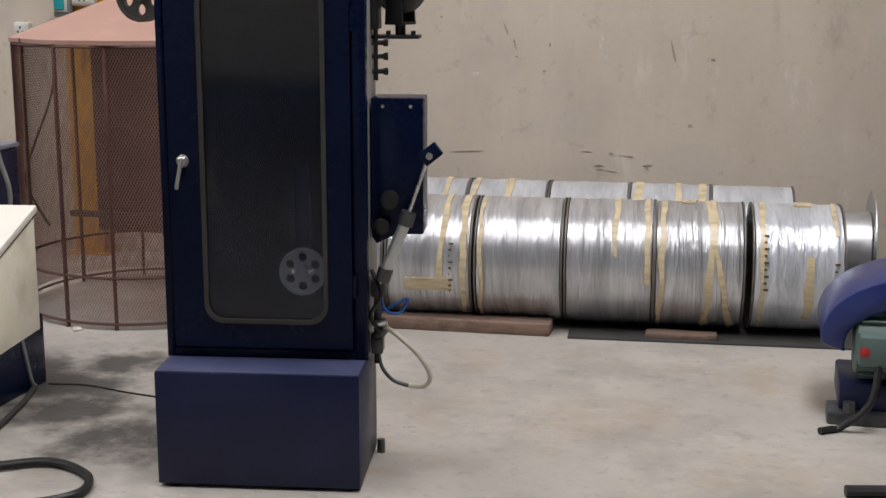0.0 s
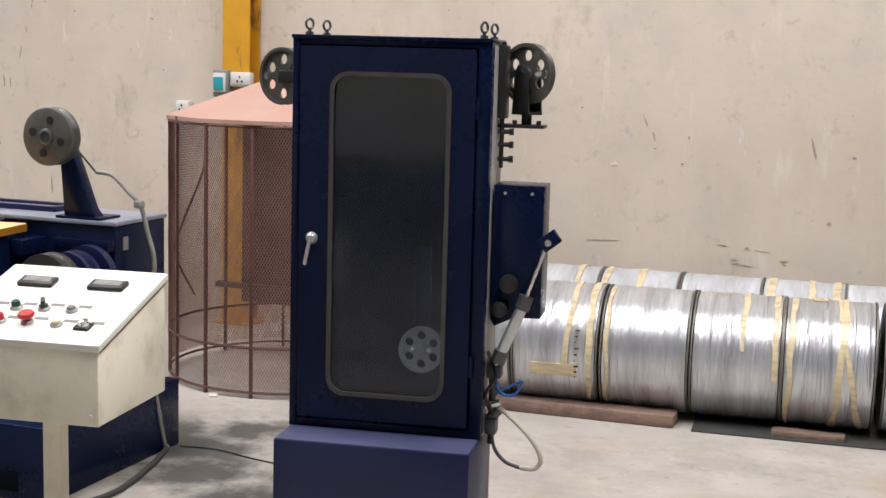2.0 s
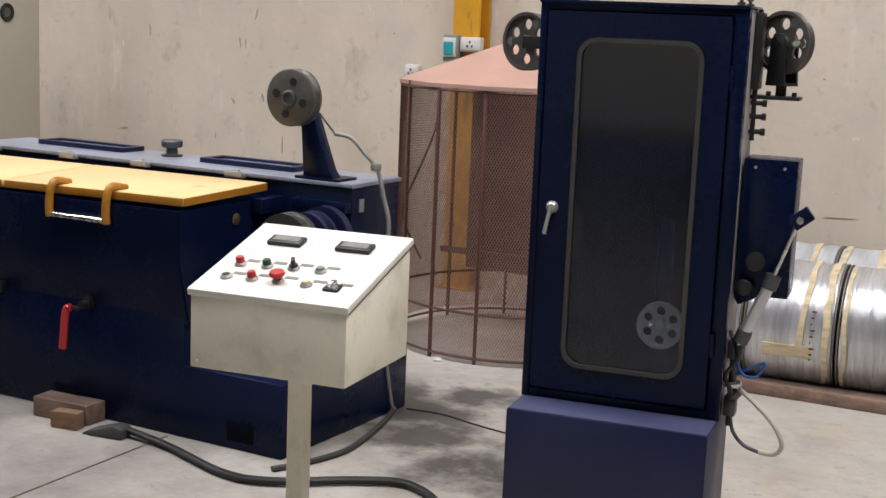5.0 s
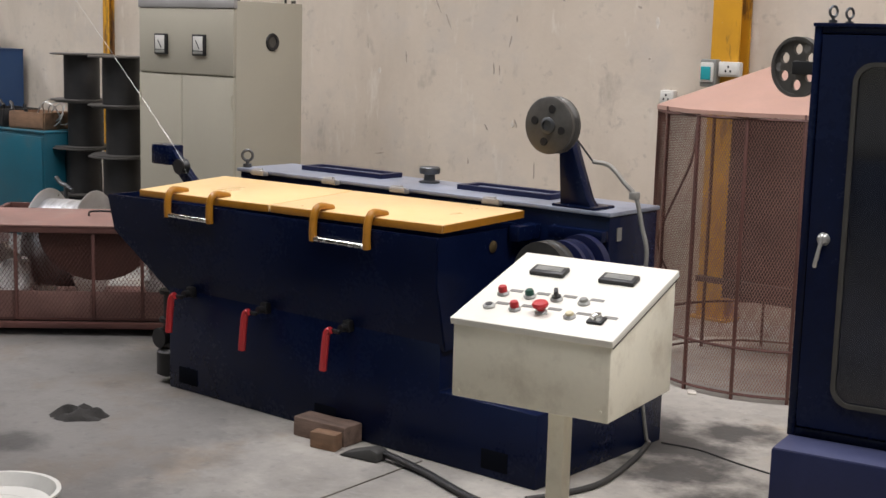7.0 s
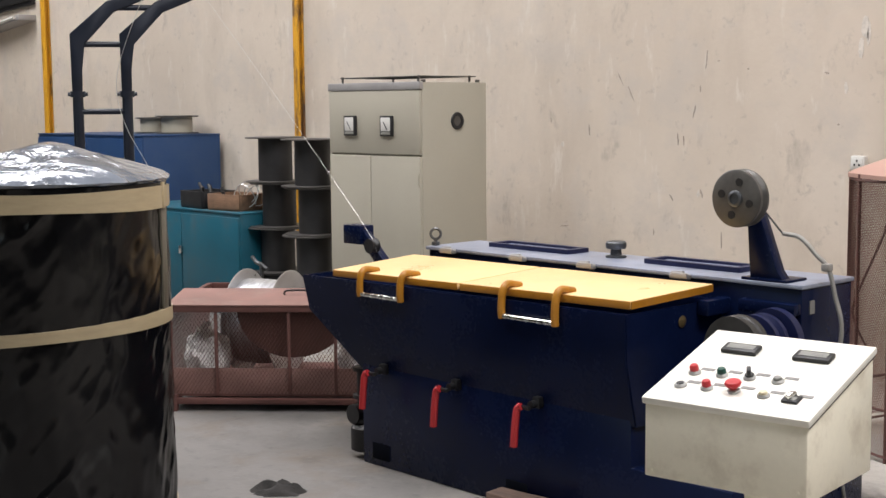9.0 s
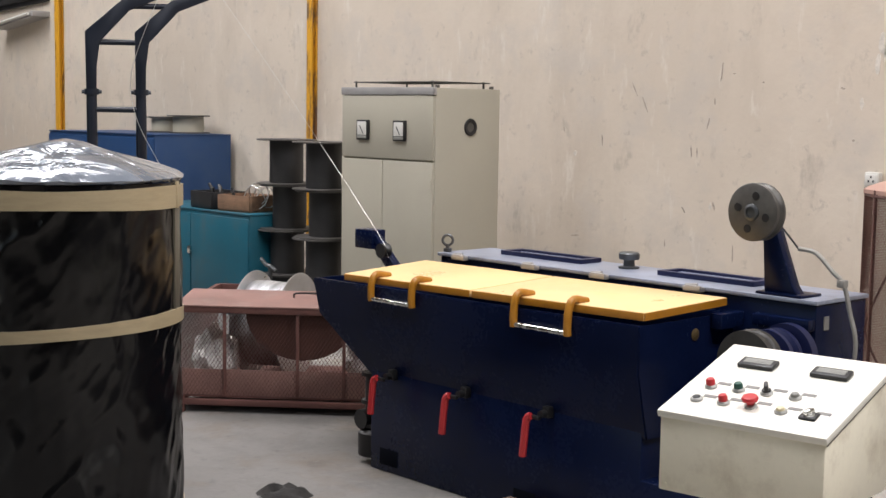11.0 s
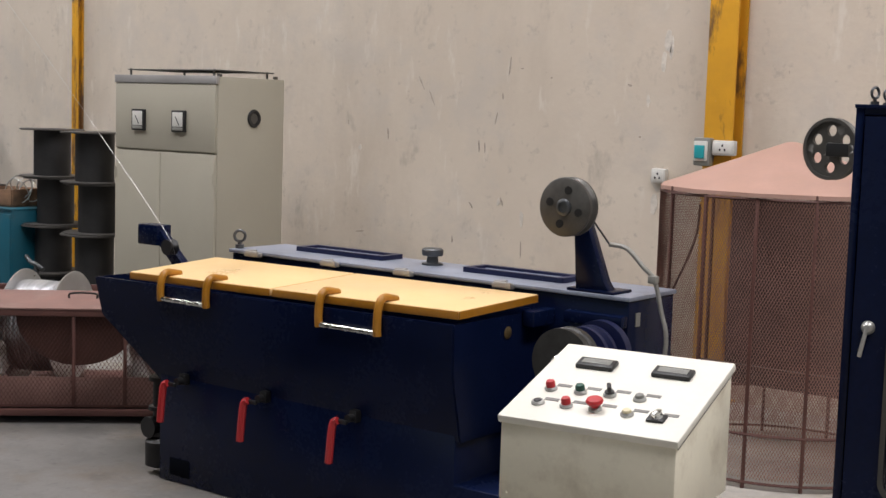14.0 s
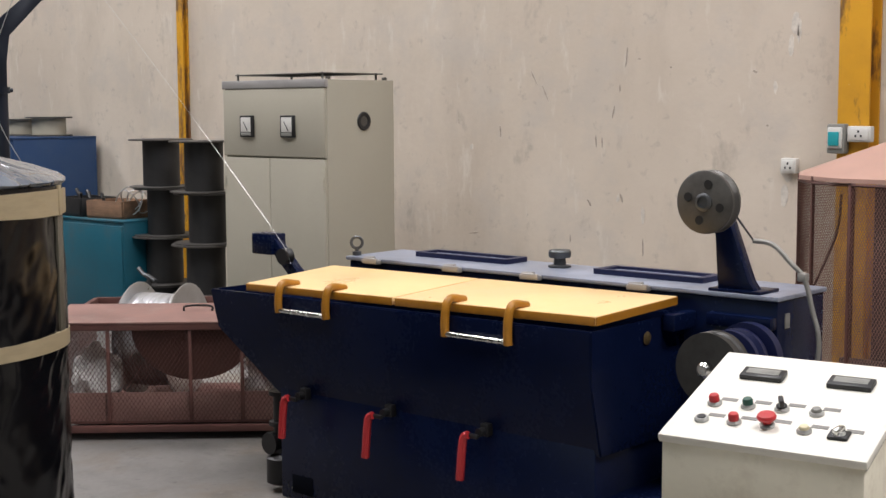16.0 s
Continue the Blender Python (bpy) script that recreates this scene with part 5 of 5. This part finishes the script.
        v.co = Vector((v.co.x * rx * edge, v.co.y * ry * edge, h * f if q < 0.9 else -0.01))
    return solo("grit_heap", bm, DIRT, label, "dirt", m=pose(x, y, 0.0, 0, 0, 40))


grit_heap(-5.0, 4.095, 0.145, 0.085, 0.08, "small heap of dark swept grit on the floor")


# ---- mesh cage ----
def strips(bm, point, u0, u1, v0, v1, pitch, width, lean, thick=0.0):
    """Expanded metal: two sets of leaning strips on the surface point(u, v), u and v in metres."""
    seg = 0.07
    for sign in (1, -1):
        run = (v1 - v0) / lean
        start = u0 - run if sign > 0 else u0
        end = u1 if sign > 0 else u1 + run
        k = start
        while k < end:
            n = max(2, int((v1 - v0) / seg))
            row = []
            for i in range(n + 1):
                v = v0 + (v1 - v0) * i / n
                u = k + sign * (v - v0) / lean
                row.append((u, v))
            for (ua, va), (ub, vb) in zip(row, row[1:]):
                if min(ua, ub) < u0 or max(ua, ub) > u1:
                    continue
                w = width / 2
                q = [point(ua - w, va, 0), point(ua + w, va, thick), point(ub + w, vb, thick), point(ub - w, vb, 0)]
                bm.faces.new([bm.verts.new(p) for p in q])
            k += pitch
    return bm


cage = thing("mesh_cage", pose(-3.165, 7.115, 0), "round red-brown mesh cage with a pale red cone roof", "cage")
CR, CH = 0.645, 1.40


def on_cage(u, v, d):
    a = u / CR
    return Vector(((CR + d) * math.cos(a), (CR + d) * math.sin(a), v))


ob = part("mesh", strips(B(), on_cage, 0.0, 2 * math.pi * CR, 0.05, CH - 0.02, 0.0145, 0.0036, 1.9, 0.002), MESH_RED, cage, "red-brown expanded metal", 0)
bm = B()
lathe(bm, [(CR + 0.02, CH - 0.02), (CR + 0.02, CH), (0.03, CH + 0.232), (0.0, CH + 0.235), (0.0, CH + 0.223), (0.03, CH + 0.220), (CR + 0.0, CH - 0.008)], 12, pose(0, 0, 0, 0, 0, 11), True)
part("cone_roof", bm, ROOF_RED, cage, "pale red sheet cone")
for z in (0.03, 0.26, 1.37):
    pts = [(CR * math.cos(2 * math.pi * k / 40), CR * math.sin(2 * math.pi * k / 40), z) for k in range(41)]
    part("hoop", tube(B(), pts, 0.007, 6, 1), RED_OXIDE, cage)
for k in range(12):
    a = radians(-152 + 24 * k) if k < 5 else radians(-40 + 32 * (k - 5))
    part("upright", box(B(), -0.008, -0.008, 0.0, 0.008, 0.008, CH, 0.002, pose((CR - 0.004) * math.cos(a), (CR - 0.004) * math.sin(a), 0, 0, 0, math.degrees(a))), RED_OXIDE, cage)
bm = B()
prism(bm, [(0.05, 0.32), (1.02, 0.32), (1.02, 1.32), (0.05, 1.32)], 1, 0.16, 0.18, 0.003)
box(bm, -0.10, 0.12, 0.40, 1.02, 0.158, 0.43, 0.003)
bmesh.ops.transform(bm, matrix=pose(-0.46, 0.05, 0), verts=bm.verts)
part("inner_panel", bm, CAGE_DARK, cage, "solid red-brown inner panel")
part("brace", tube(B(), [(-0.40, -0.19, 1.30), (-0.42, -0.20, 1.10), (-0.54, -0.26, 0.75), (-0.55, -0.26, 0.62), (-0.46, -0.22, 0.42)], 0.006, 8, 5), RED_OXIDE, cage)
bm = flake_bm = B()
box(bm, -0.022, -0.035, 0, 0.022, 0.035, 0.010, 0.003)
solo("paper_scrap", bm, CHIP, "small pale scrap by the mesh cage", "scrap", m=pose(-3.247, 6.447, 0, 0, 0, 30))


# ---- electrical cabinet ----
el = thing("electrical_cabinet", pose(-7.512, 6.771, 0), "grey-green steel electrical cabinet with two meters", "cabinet")
EW, ED, EH = 0.51, 0.63, 1.915
part("body", box(B(), -EW, 0.012, 0.0, EW, ED, EH, 0.006), GREYGREEN, el)
up = part("upper_panel", box(B(), -EW + 0.006, -0.008, 1.413, EW - 0.006, 0.012, EH - 0.055, 0.004), GREYGREEN, el)
part("top_strip", box(B(), -EW - 0.004, -0.012, EH - 0.05, EW + 0.004, 0.02, EH + 0.004, 0.004), GALV, el)
for x0, x1 in ((-EW + 0.006, -0.036), (-0.030, EW - 0.006)):
    d = part("door", box(B(), x0, -0.008, 0.10, x1, 0.012, 1.400, 0.004), GREYGREEN, el)
    part("hinge", rod(B(), (x0 + 0.01 if x0 < -0.1 else x1 - 0.01, -0.012, 1.2), (x0 + 0.01 if x0 < -0.1 else x1 - 0.01, -0.012, 1.28), 0.006, 8), GREYGREEN, d)
for x in (-0.245, 0.165):
    m_ = part("meter", box(B(), x - 0.065, -0.03, 1.54, x + 0.065, -0.007, 1.685, 0.005), BLACK, up, "black-framed panel meter")
    part("dial", box(B(), x - 0.05, -0.034, 1.575, x + 0.05, -0.0295, 1.672, 0.002), WHITE_PL, m_, "white dial")
    part("needle", box(B(), -0.003, -0.036, 0, 0.003, -0.0335, 0.07, 0, pose(x + 0.02, 0, 1.585, 0, -35)), BLACK, m_)
    part("lower_strip", box(B(), x - 0.05, -0.034, 1.55, x + 0.05, -0.0295, 1.571, 0.002), GREY_PL, m_)
bm = lathe(B(), [(0.032, 0), (0.058, 0), (0.062, 0.006), (0.056, 0.014), (0.036, 0.012)], 28, pose(EW - 0.002, 0.34, 1.645, 0, 90), True)
vent = part("vent_ring", bm, BLACK, el, "round black vent")
part("vent_mesh", lathe(B(), [(0.005, 0), (0.034, 0), (0.034, 0.004), (0.005, 0.004)], 20, pose(EW, 0.34, 1.645, 0, 90)), GREYWHEEL, vent)
bm = B()
box(bm, -0.42, 0.03, EH + 0.038, 0.48, 0.56, EH + 0.046, 0.002)
for x in (-0.40, 0.44):
    for y in (0.04, 0.53):
        rod(bm, (x, y, EH - 0.002), (x, y, EH + 0.05), 0.008, 8)
part("top_tray", bm, GREYWHEEL, el, "raised grey steel tray")
for x, y in ((EW - 0.04, 0.06), (EW - 0.04, ED - 0.05)):
    part("lifting_lug", box(B(), x - 0.01, y - 0.015, EH - 0.002, x + 0.01, y + 0.015, EH + 0.02, 0.003), GREYWHEEL, el)


# ---- stacks of black spools ----
SP_R, SP_H = 0.25, 0.376


def black_spool(x, y, z):
    t = thing("spool", pose(x, y, z), "empty black steel wire spool in a stack", "spool", "stacked black spools")
    for h in (0.0, SP_H - 0.012):
        part("flange", lathe(B(), [(0.05, 0), (SP_R - 0.006, 0), (SP_R, 0.003), (SP_R, 0.009), (SP_R - 0.006, 0.012), (0.05, 0.012)], 44, pose(0, 0, h), True), SPOOL_RIM, t)
    part("barrel", lathe(B(), [(0.05, 0.012), (0.142, 0.012), (0.142, SP_H - 0.012), (0.05, SP_H - 0.012)], 36, None, True), SPOOL_BLACK, t)


for x, y in ((-9.304, 7.20), (-8.52, 6.99)):
    for k in range(4):
        black_spool(x + 0.012 * math.sin(5 * k + x), y + 0.012 * math.cos(3 * k), SP_H * k)


# ---- cabinets and clutter by the far wall ----
def locker(name, x0, y0, x1, y1, h, material, label, doors=2):
    t = thing(name, pose((x0 + x1) / 2, y0, 0), label, "cabinet")
    w, d = (x1 - x0) / 2, y1 - y0
    part("body", box(B(), -w, 0.01, 0, w, d, h, 0.006), material, t)
    part("top", box(B(), -w - 0.006, 0.0, h - 0.002, w + 0.006, d, h + 0.012, 0.003), material, t)
    for k in range(doors):
        a, b = -w + 0.008 + 2 * w * k / doors, -w - 0.008 + 2 * w * (k + 1) / doors
        dr = part("door", box(B(), a, -0.008, 0.06, b, 0.010, h - 0.03, 0.003), material, t)
        part("handle", box(B(), (b if k % 2 == 0 else a) - 0.012, -0.03, h * 0.55, (b if k % 2 == 0 else a) + 0.012, -0.007, h * 0.55 + 0.07, 0.004), CHROME, dr)
    return t


locker("tool_cabinet", -11.2, 6.877, -9.404, 7.42, 0.862, TEAL_CAB, "teal steel tool cabinet with stained doors")
locker("storage_cabinet", -13.9, 7.312, -11.68, 8.2, 1.475, BLUE_CAB, "tall blue steel storage cabinet")


def open_crate(x, y, z, w, d, h, material, label, turn):
    t = thing("crate", pose(x, y, z, 0, 0, turn), label, "box")
    part("floor_board", box(B(), -w, -d, 0, w, d, 0.012), material, t)
    for a in (-1, 1):
        part("side_board", box(B(), -w, a * d - 0.008, 0.012, w, a * d + 0.008, h, 0.002), material, t)
        part("end_board", box(B(), a * w - 0.008, -d + 0.008, 0.012, a * w + 0.008, d - 0.008, h, 0.002), material, t)
    return t


open_crate(-9.78, 7.12, 0.874, 0.20, 0.16, 0.14, WOOD_PALE, "small wooden crate on the tool cabinet", 8)
open_crate(-10.22, 7.10, 0.874, 0.19, 0.16, 0.15, BLACK, "black plastic tray on the tool cabinet", -4)
bm = B()
for k in range(7):
    a = Vector((rng.uniform(-0.15, 0.15), rng.uniform(-0.08, 0.08), 0.0))
    rod(bm, a, a + Vector((rng.uniform(-0.3, 0.05), rng.uniform(-0.1, 0.1), rng.uniform(0.10, 0.20))), 0.014, 6)
solo("tool_bundle", bm, BLACK, "loose dark tools leaning in the tray", "tools", m=pose(-10.05, 7.08, 0.888))
bm = B()
for k in range(4):
    c = Vector((rng.uniform(-0.05, 0.05), rng.uniform(-0.04, 0.04), 0.12))
    R = rng.uniform(0.07, 0.12)
    tube(bm, [c + Vector((R * math.cos(a), 0.05 * math.sin(a + k), R * math.sin(a))) for a in [2 * math.pi * i / 14 for i in range(15)]], 0.005, 5, 1)
solo("wire_tangle", bm, WIRE, "tangle of pale wire loops in the crate", "wire", m=pose(-9.58, 7.12, 0.888))
for x, w, h in ((-12.24, 0.22, 0.17), (-12.72, 0.18, 0.15)):
    t = thing("small_spool", pose(x + 0.14, 7.96, 1.488), "small dusty wire spool on the blue cabinet", "spool")
    for z in (0, h):
        part("flange", lathe(B(), [(0.03, 0), (w, 0), (w, 0.014), (0.03, 0.014)], 28, pose(0, 0, z), True), GREYWHEEL, t)
    part("barrel", lathe(B(), [(0.03, 0.014), (w * 0.72, 0.014), (w * 0.72, h), (0.03, h)], 28, None, True), GREYGREEN, t)
t = thing("tap_stand", pose(-8.56, 6.5, 0), "thin steel stand with a tap-like head", "stand")
part("pole", rod(B(), (0, 0, 0.01), (0, 0, 0.55), 0.016, 10), DARKSTEEL, t)
part("foot", lathe(B(), [(0.02, 0), (0.1, 0), (0.1, 0.01), (0.02, 0.016)], 18), DARKSTEEL, t)
part("head", tube(B(), [(-0.12, 0, 0.60), (-0.06, 0, 0.56), (0, 0, 0.55), (0.08, 0, 0.52)], 0.016, 8, 4), DARKSTEEL, t)


# ---- red mesh bin with spools ----
FX, FY = Vector((0.724, 0.69, 0)), Vector((-0.69, 0.724, 0))
bin_m = Matrix.Translation((-6.35, 5.046, 0)) @ Matrix.Rotation(math.atan2(0.69, 0.724), 4, "Z")
mb = thing("mesh_bin", bin_m, "red-brown mesh guard bin with a sheet lid", "guard")
BW, BD, BH = 0.62, 1.0, 0.60
for x0, x1, nm in ((-BW, BW, "front_mesh"),):
    part(nm, strips(B(), lambda u, v, d: Vector((u, -d, v)), x0, x1, 0.10, BH - 0.02, 0.022, 0.0032, 1.5, 0.002), RED_OXIDE, mb, "red-brown expanded metal", 0)
for sx in (-1, 1):
    part("side_mesh", strips(B(), lambda u, v, d: Vector((sx * BW + d, u, v)), 0.0, BD, 0.10, BH - 0.02, 0.022, 0.0032, 1.5, 0.002), RED_OXIDE, mb, "", 0)
for z in (0.06, BH):
    part("rail", box(B(), -BW - 0.015, -0.015, z - 0.018, BW + 0.015, 0.015, z + 0.018, 0.003), RED_OXIDE, mb)
    for sx in (-1, 1):
        part("rail", box(B(), sx * BW - 0.015, 0.016, z - 0.018, sx * BW + 0.015, BD, z + 0.018, 0.003), RED_OXIDE, mb)
for x in (-0.61, -0.345, 0.08, 0.35, 0.605):
    part("post", box(B(), x - 0.009, -0.009, 0.10, x + 0.009, 0.009, BH - 0.02, 0.002), RED_OXIDE, mb)
for x in (-0.6, 0.6):
    for y in (0.0, BD):
        part("leg", box(B(), x - 0.02, y - 0.02, 0.0, x + 0.02, y + 0.02, 0.1, 0.003), RED_OXIDE, mb)
part("floor_sheet", box(B(), -BW, 0.016, 0.085, BW, BD, 0.097), RED_OXIDE, mb)
bm = B()
prism(bm, [(-0.02, BH + 0.019), (0.40, BH + 0.060), (0.40, BH + 0.066), (-0.02, BH + 0.026)], 0, -BW - 0.01, BW + 0.01)
lid = part("lid", bm, LID_RED, mb, "dusty red-brown sheet lid")
part("lid_handle", tube(B(), [(0.02, 0.22, BH + 0.045), (0.03, 0.22, BH + 0.075), (0.16, 0.22, BH + 0.075), (0.17, 0.22, BH + 0.045)], 0.006, 6, 4), BLACK, lid)
part("back_rail", box(B(), -BW, BD - 0.01, BH - 0.02, BW, BD + 0.01, BH + 0.02, 0.003), RED_OXIDE, mb)
tub = [(0.09 + 0.33 * math.cos(radians(180 + 180 * k / 14)), BH - 0.02 + 0.28 * math.sin(radians(180 + 180 * k / 14))) for k in range(15)]
bm = prism(B(), tub, 1, 0.08, 0.22, 0.004)
part("kick_sheet", box(B(), -BW + 0.016, 0.016, 0.098, BW - 0.016, 0.022, 0.25, 0.001), LID_RED, mb, "dusty red-brown lower sheet")
part("tub", bm, TUB, mb, "round-bottomed red-brown tub")
t = thing("pay_off_spool", bin_m @ pose(-0.17, 0.64, 0.10, 0, 0, -16), "aluminium-flanged wire spool standing in the mesh bin", "spool")
for h in (-0.155, 0.147):
    part("flange", lathe(B(), [(0.04, 0), (0.321, 0), (0.325, 0.004), (0.321, 0.008), (0.04, 0.008)], 44, pose(0, 0, 0.325, 0, 90) @ pose(0, 0, h), True), ALU, t)
part("winding", lathe(B(), [(0.04, -0.146), (0.262, -0.146), (0.265, -0.05), (0.26, 0.05), (0.262, 0.146), (0.04, 0.146)], 40, pose(0, 0, 0.325, 0, 90), True), FILM_WIRE, t)


for x, r in ((-0.47, 0.17), (0.42, 0.17)):
    bm = B()
    bmesh.ops.create_icosphere(bm, subdivisions=4, radius=1.0)
    for v in bm.verts:
        n_ = v.co.normalized()
        q = 1 + 0.28 * noise.noise(n_ * 2.3 + Vector((x * 9, 0, 0))) + 0.14 * noise.noise(n_ * 6.0 + Vector((0, x * 7, 0)))
        v.co = Vector((n_.x * r * q * 0.75, n_.y * r * q, max(0.0, r * 1.05 + n_.z * r * q * 1.0)))
    solo("crumpled_film", bm, FILM_PALE, "crumpled bundle of pale film in the mesh bin", "film", m=bin_m @ pose(x, 0.28 if x < 0 else 0.45, 0.098))


# ---- wire arch behind the drum ----
arch = thing("wire_arch", Matrix.Translation((-8.25, 5.037, 0)) @ Matrix.Rotation(radians(61), 4, "Z") @ Matrix.Diagonal((1, 1, 0.968, 1)), "dark blue ladder-like wire arch", "arch")
AW = 0.16
for sx in (-AW, AW):
    part("upright", rod(B(), (sx, 0, 0), (sx, 0, 1.91), 0.035, 16), ARCH, arch)
    part("collar", rod(B(), (sx, 0, 1.89), (sx, 0, 1.93), 0.05, 16), ARCH, arch)
    part("collar_bolt", rod(B(), (sx - 0.065, 0, 1.91), (sx + 0.065, 0, 1.91), 0.013, 8), ARCH, arch)
    bm = B()
    prism(bm, [(sx - 0.035, 1.92), (sx + 0.032, 1.92), (sx + 0.034, 2.08), (sx + 0.055, 2.25), (sx + 0.25, 2.47), (sx + 0.9, 2.75), (sx + 0.9, 2.82), (sx + 0.2, 2.54), (sx - 0.04, 2.32)], 1, -0.03, 0.03, 0.006)
    part("arm", bm, ARCH, arch)
for x, z in ((0, 1.45), (0, 1.79), (0.02, 2.25), (0.21, 2.50), (0.5, 2.63)):
    part("rung", rod(B(), (x - AW, 0, z), (x + AW, 0, z), 0.02, 12), ARCH, arch)
part("foot_frame", box(B(), -0.3, -0.2, 0, 0.3, 0.2, 0.05, 0.006), ARCH, arch)
part("loose_wire", tube(B(), [(0.30, -0.05, 2.62), (0.14, -0.06, 2.2), (0.09, -0.06, 1.95), (0.14, -0.06, 1.7), (0.26, -0.06, 1.45), (0.36, -0.06, 1.25)], 0.0025, 5, 6), WIRE, arch)
solo("drawn_wire", tube(B(), [(-5.595, 5.19, 0.97), (-5.706, 5.19, 1.115), (-6.47, 5.15, 1.845), (-7.295, 5.15, 2.542), (-7.95, 5.12, 3.1)], 0.0009, 6, 4), WIRE, "bright drawn wire running up to the arch", "wire")


# ---- wrapped drum ----
DR = 0.51
drum = thing("wrapped_drum", pose(-5.335, 3.167, 0) @ Matrix.Diagonal((1, 1, 0.98, 1)), "large drum wrapped in black film with cream tapes", "drum")
bm, seg, rows = B(), 264, []
levels = [0.0, 0.02, 0.06] + [0.06 + 1.40 * k / 84 for k in range(1, 85)] + [1.48]
for z in levels:
    ring = []
    for i in range(seg):
        a = 2 * math.pi * i / seg
        f = 0.010 * noise.noise(Vector((math.cos(a) * 3.2 + z * 1.6, math.sin(a) * 3.2, z * 2.2))) + 0.005 * noise.noise(Vector((math.cos(a) * 9 + z * 6, math.sin(a) * 9, z * 5)))
        u, v = DR * a, z + 0.06 * noise.noise(Vector((3 * a, 2 * z, 1)))
        d, e = 0.64 * u + 0.77 * v, 0.77 * u - 0.64 * v
        for k, (fd, fe, amp) in enumerate(((1.1, 8.0, 0.010), (2.0, 15.0, 0.006))):
            ridge = max(0.0, 1 - 3.2 * abs(noise.noise(Vector((d * fd, e * fe, 4 + 7 * k)))))
            f += amp * ridge ** 2 * max(0.0, 0.25 + noise.noise(Vector((d * 1.7, e * 2.6, 11 + k))))
        r = DR + min(1.4 * f, 0.010) - 0.009 + (0.02 if z < 0.05 else 0)
        ring.append(bm.verts.new((r * math.cos(a), r * math.sin(a), z)))
    rows.append(ring)
cover, film_rows = B(), rows
rows = [[cover.verts.new((DR * 0.995 * math.cos(2 * math.pi * i / seg), DR * 0.995 * math.sin(2 * math.pi * i / seg), 1.485)) for i in range(seg)]]
for k, (rr, z) in enumerate(((DR + 0.004, 1.496), (DR - 0.02, 1.514), (DR * 0.8, 1.545), (DR * 0.6, 1.575), (DR * 0.4, 1.605), (DR * 0.2, 1.635), (0.03, 1.65))):
    rows.append([cover.verts.new((rr * math.cos(2 * math.pi * i / seg), rr * math.sin(2 * math.pi * i / seg),
                                  z + 0.014 * noise.noise(Vector((6 * rr * math.cos(2 * math.pi * i / seg), 6 * rr * math.sin(2 * math.pi * i / seg), 3))))) for i in range(seg)])
for mesh, some in ((bm, film_rows), (cover, rows)):
    for a, b in zip(some, some[1:]):
        for i in range(seg):
            mesh.faces.new((a[i], a[(i + 1) % seg], b[(i + 1) % seg], b[i]))
    mesh.faces.new(some[0][::-1])
    mesh.faces.new(some[-1])
part("film", bm, BLACK_FILM, drum, "creased glossy black film", 60)
part("cover", cover, COVER_FILM, drum, "shiny crumpled black film cover, skylight sheen painted in", 60)
for z, w, tilt in ((1.42, 0.085, 0.0), (0.875, 0.055, 0.035), (0.045, 0.06, 0.0)):
    bm, rows = B(), []
    for i in range(seg):
        a = 2 * math.pi * i / seg
        dz = tilt * math.cos(a - 0.6)
        w2 = w * (1 + 0.12 * math.sin(3 * a))
        rows.append([bm.verts.new((r * math.cos(a), r * math.sin(a), z + dz + q * w2 / 2)) for q, r in ((-1, DR - 0.01), (-1, DR + 0.002), (1, DR + 0.002), (1, DR - 0.01))])
    for i in range(seg):
        for k in range(4):
            p, q = rows[i], rows[(i + 1) % seg]
            bm.faces.new((p[k], p[(k + 1) % 4], q[(k + 1) % 4], q[k]))
    part("tape", bm, TAPE_CREAM, drum, "cream packing tape")
bm = box(B(), DR - 0.02, -0.035, 0.9, DR - 0.003, 0.035, 1.37, 0.002)
bmesh.ops.transform(bm, matrix=pose(0, 0, 0, 0, 0, 43), verts=bm.verts)
part("tape", bm, TAPE_GREY, drum, "upright strip of grey tape")
bm = box(B(), DR - 0.004, -0.014, 1.37, DR + 0.0045, 0.014, 1.482, 0.001)
bmesh.ops.transform(bm, matrix=pose(0, 0, 0, 0, 0, 41), verts=bm.verts)
part("tape", bm, TAPE_CREAM, drum, "short upright cream tape")
bm = lathe(B(), [(0.10, 0.0), (0.19, 0.0), (0.215, 0.05), (0.225, 0.05), (0.225, 0.058), (0.208, 0.058), (0.185, 0.010), (0.10, 0.008)], 40, None, True)
lathe(bm, [(0.02, 0.001), (0.101, 0.001), (0.101, 0.007), (0.02, 0.007)], 40)
solo("plastic_basin", bm, WHITE_PL, "shallow pale plastic basin on the floor", "basin", m=pose(-4.26, 3.21, 0))


# ---- high on the far wall ----
vent = thing("wall_louvre", pose(-17.3, NORTH, 2.95, 0, -3), "dark louvred opening high on the wall", "vent")
part("frame", box(B(), -1.5, -0.06, 0, 1.5, -0.002, 0.7, 0.006), BLACK, vent)
for k in range(6):
    part("slat", box(B(), -1.46, -0.09, 0, 1.46, -0.062, 0.07, 0.003, pose(0, 0, 0.05 + 0.1 * k)), SPOOL_BLACK, vent)
bat = thing("lamp_batten", pose(-16.4, 8.08, 2.77, 0, -6), "unlit grey fluorescent batten on the wall", "lamp")
part("case", box(B(), -0.6, -0.04, 0.0, 0.6, 0.2, 0.07, 0.006), GALV, bat)
part("tube", rod(B(), (-0.56, -0.07, 0.035), (0.56, -0.07, 0.035), 0.018, 12), WHITE_PL, bat)
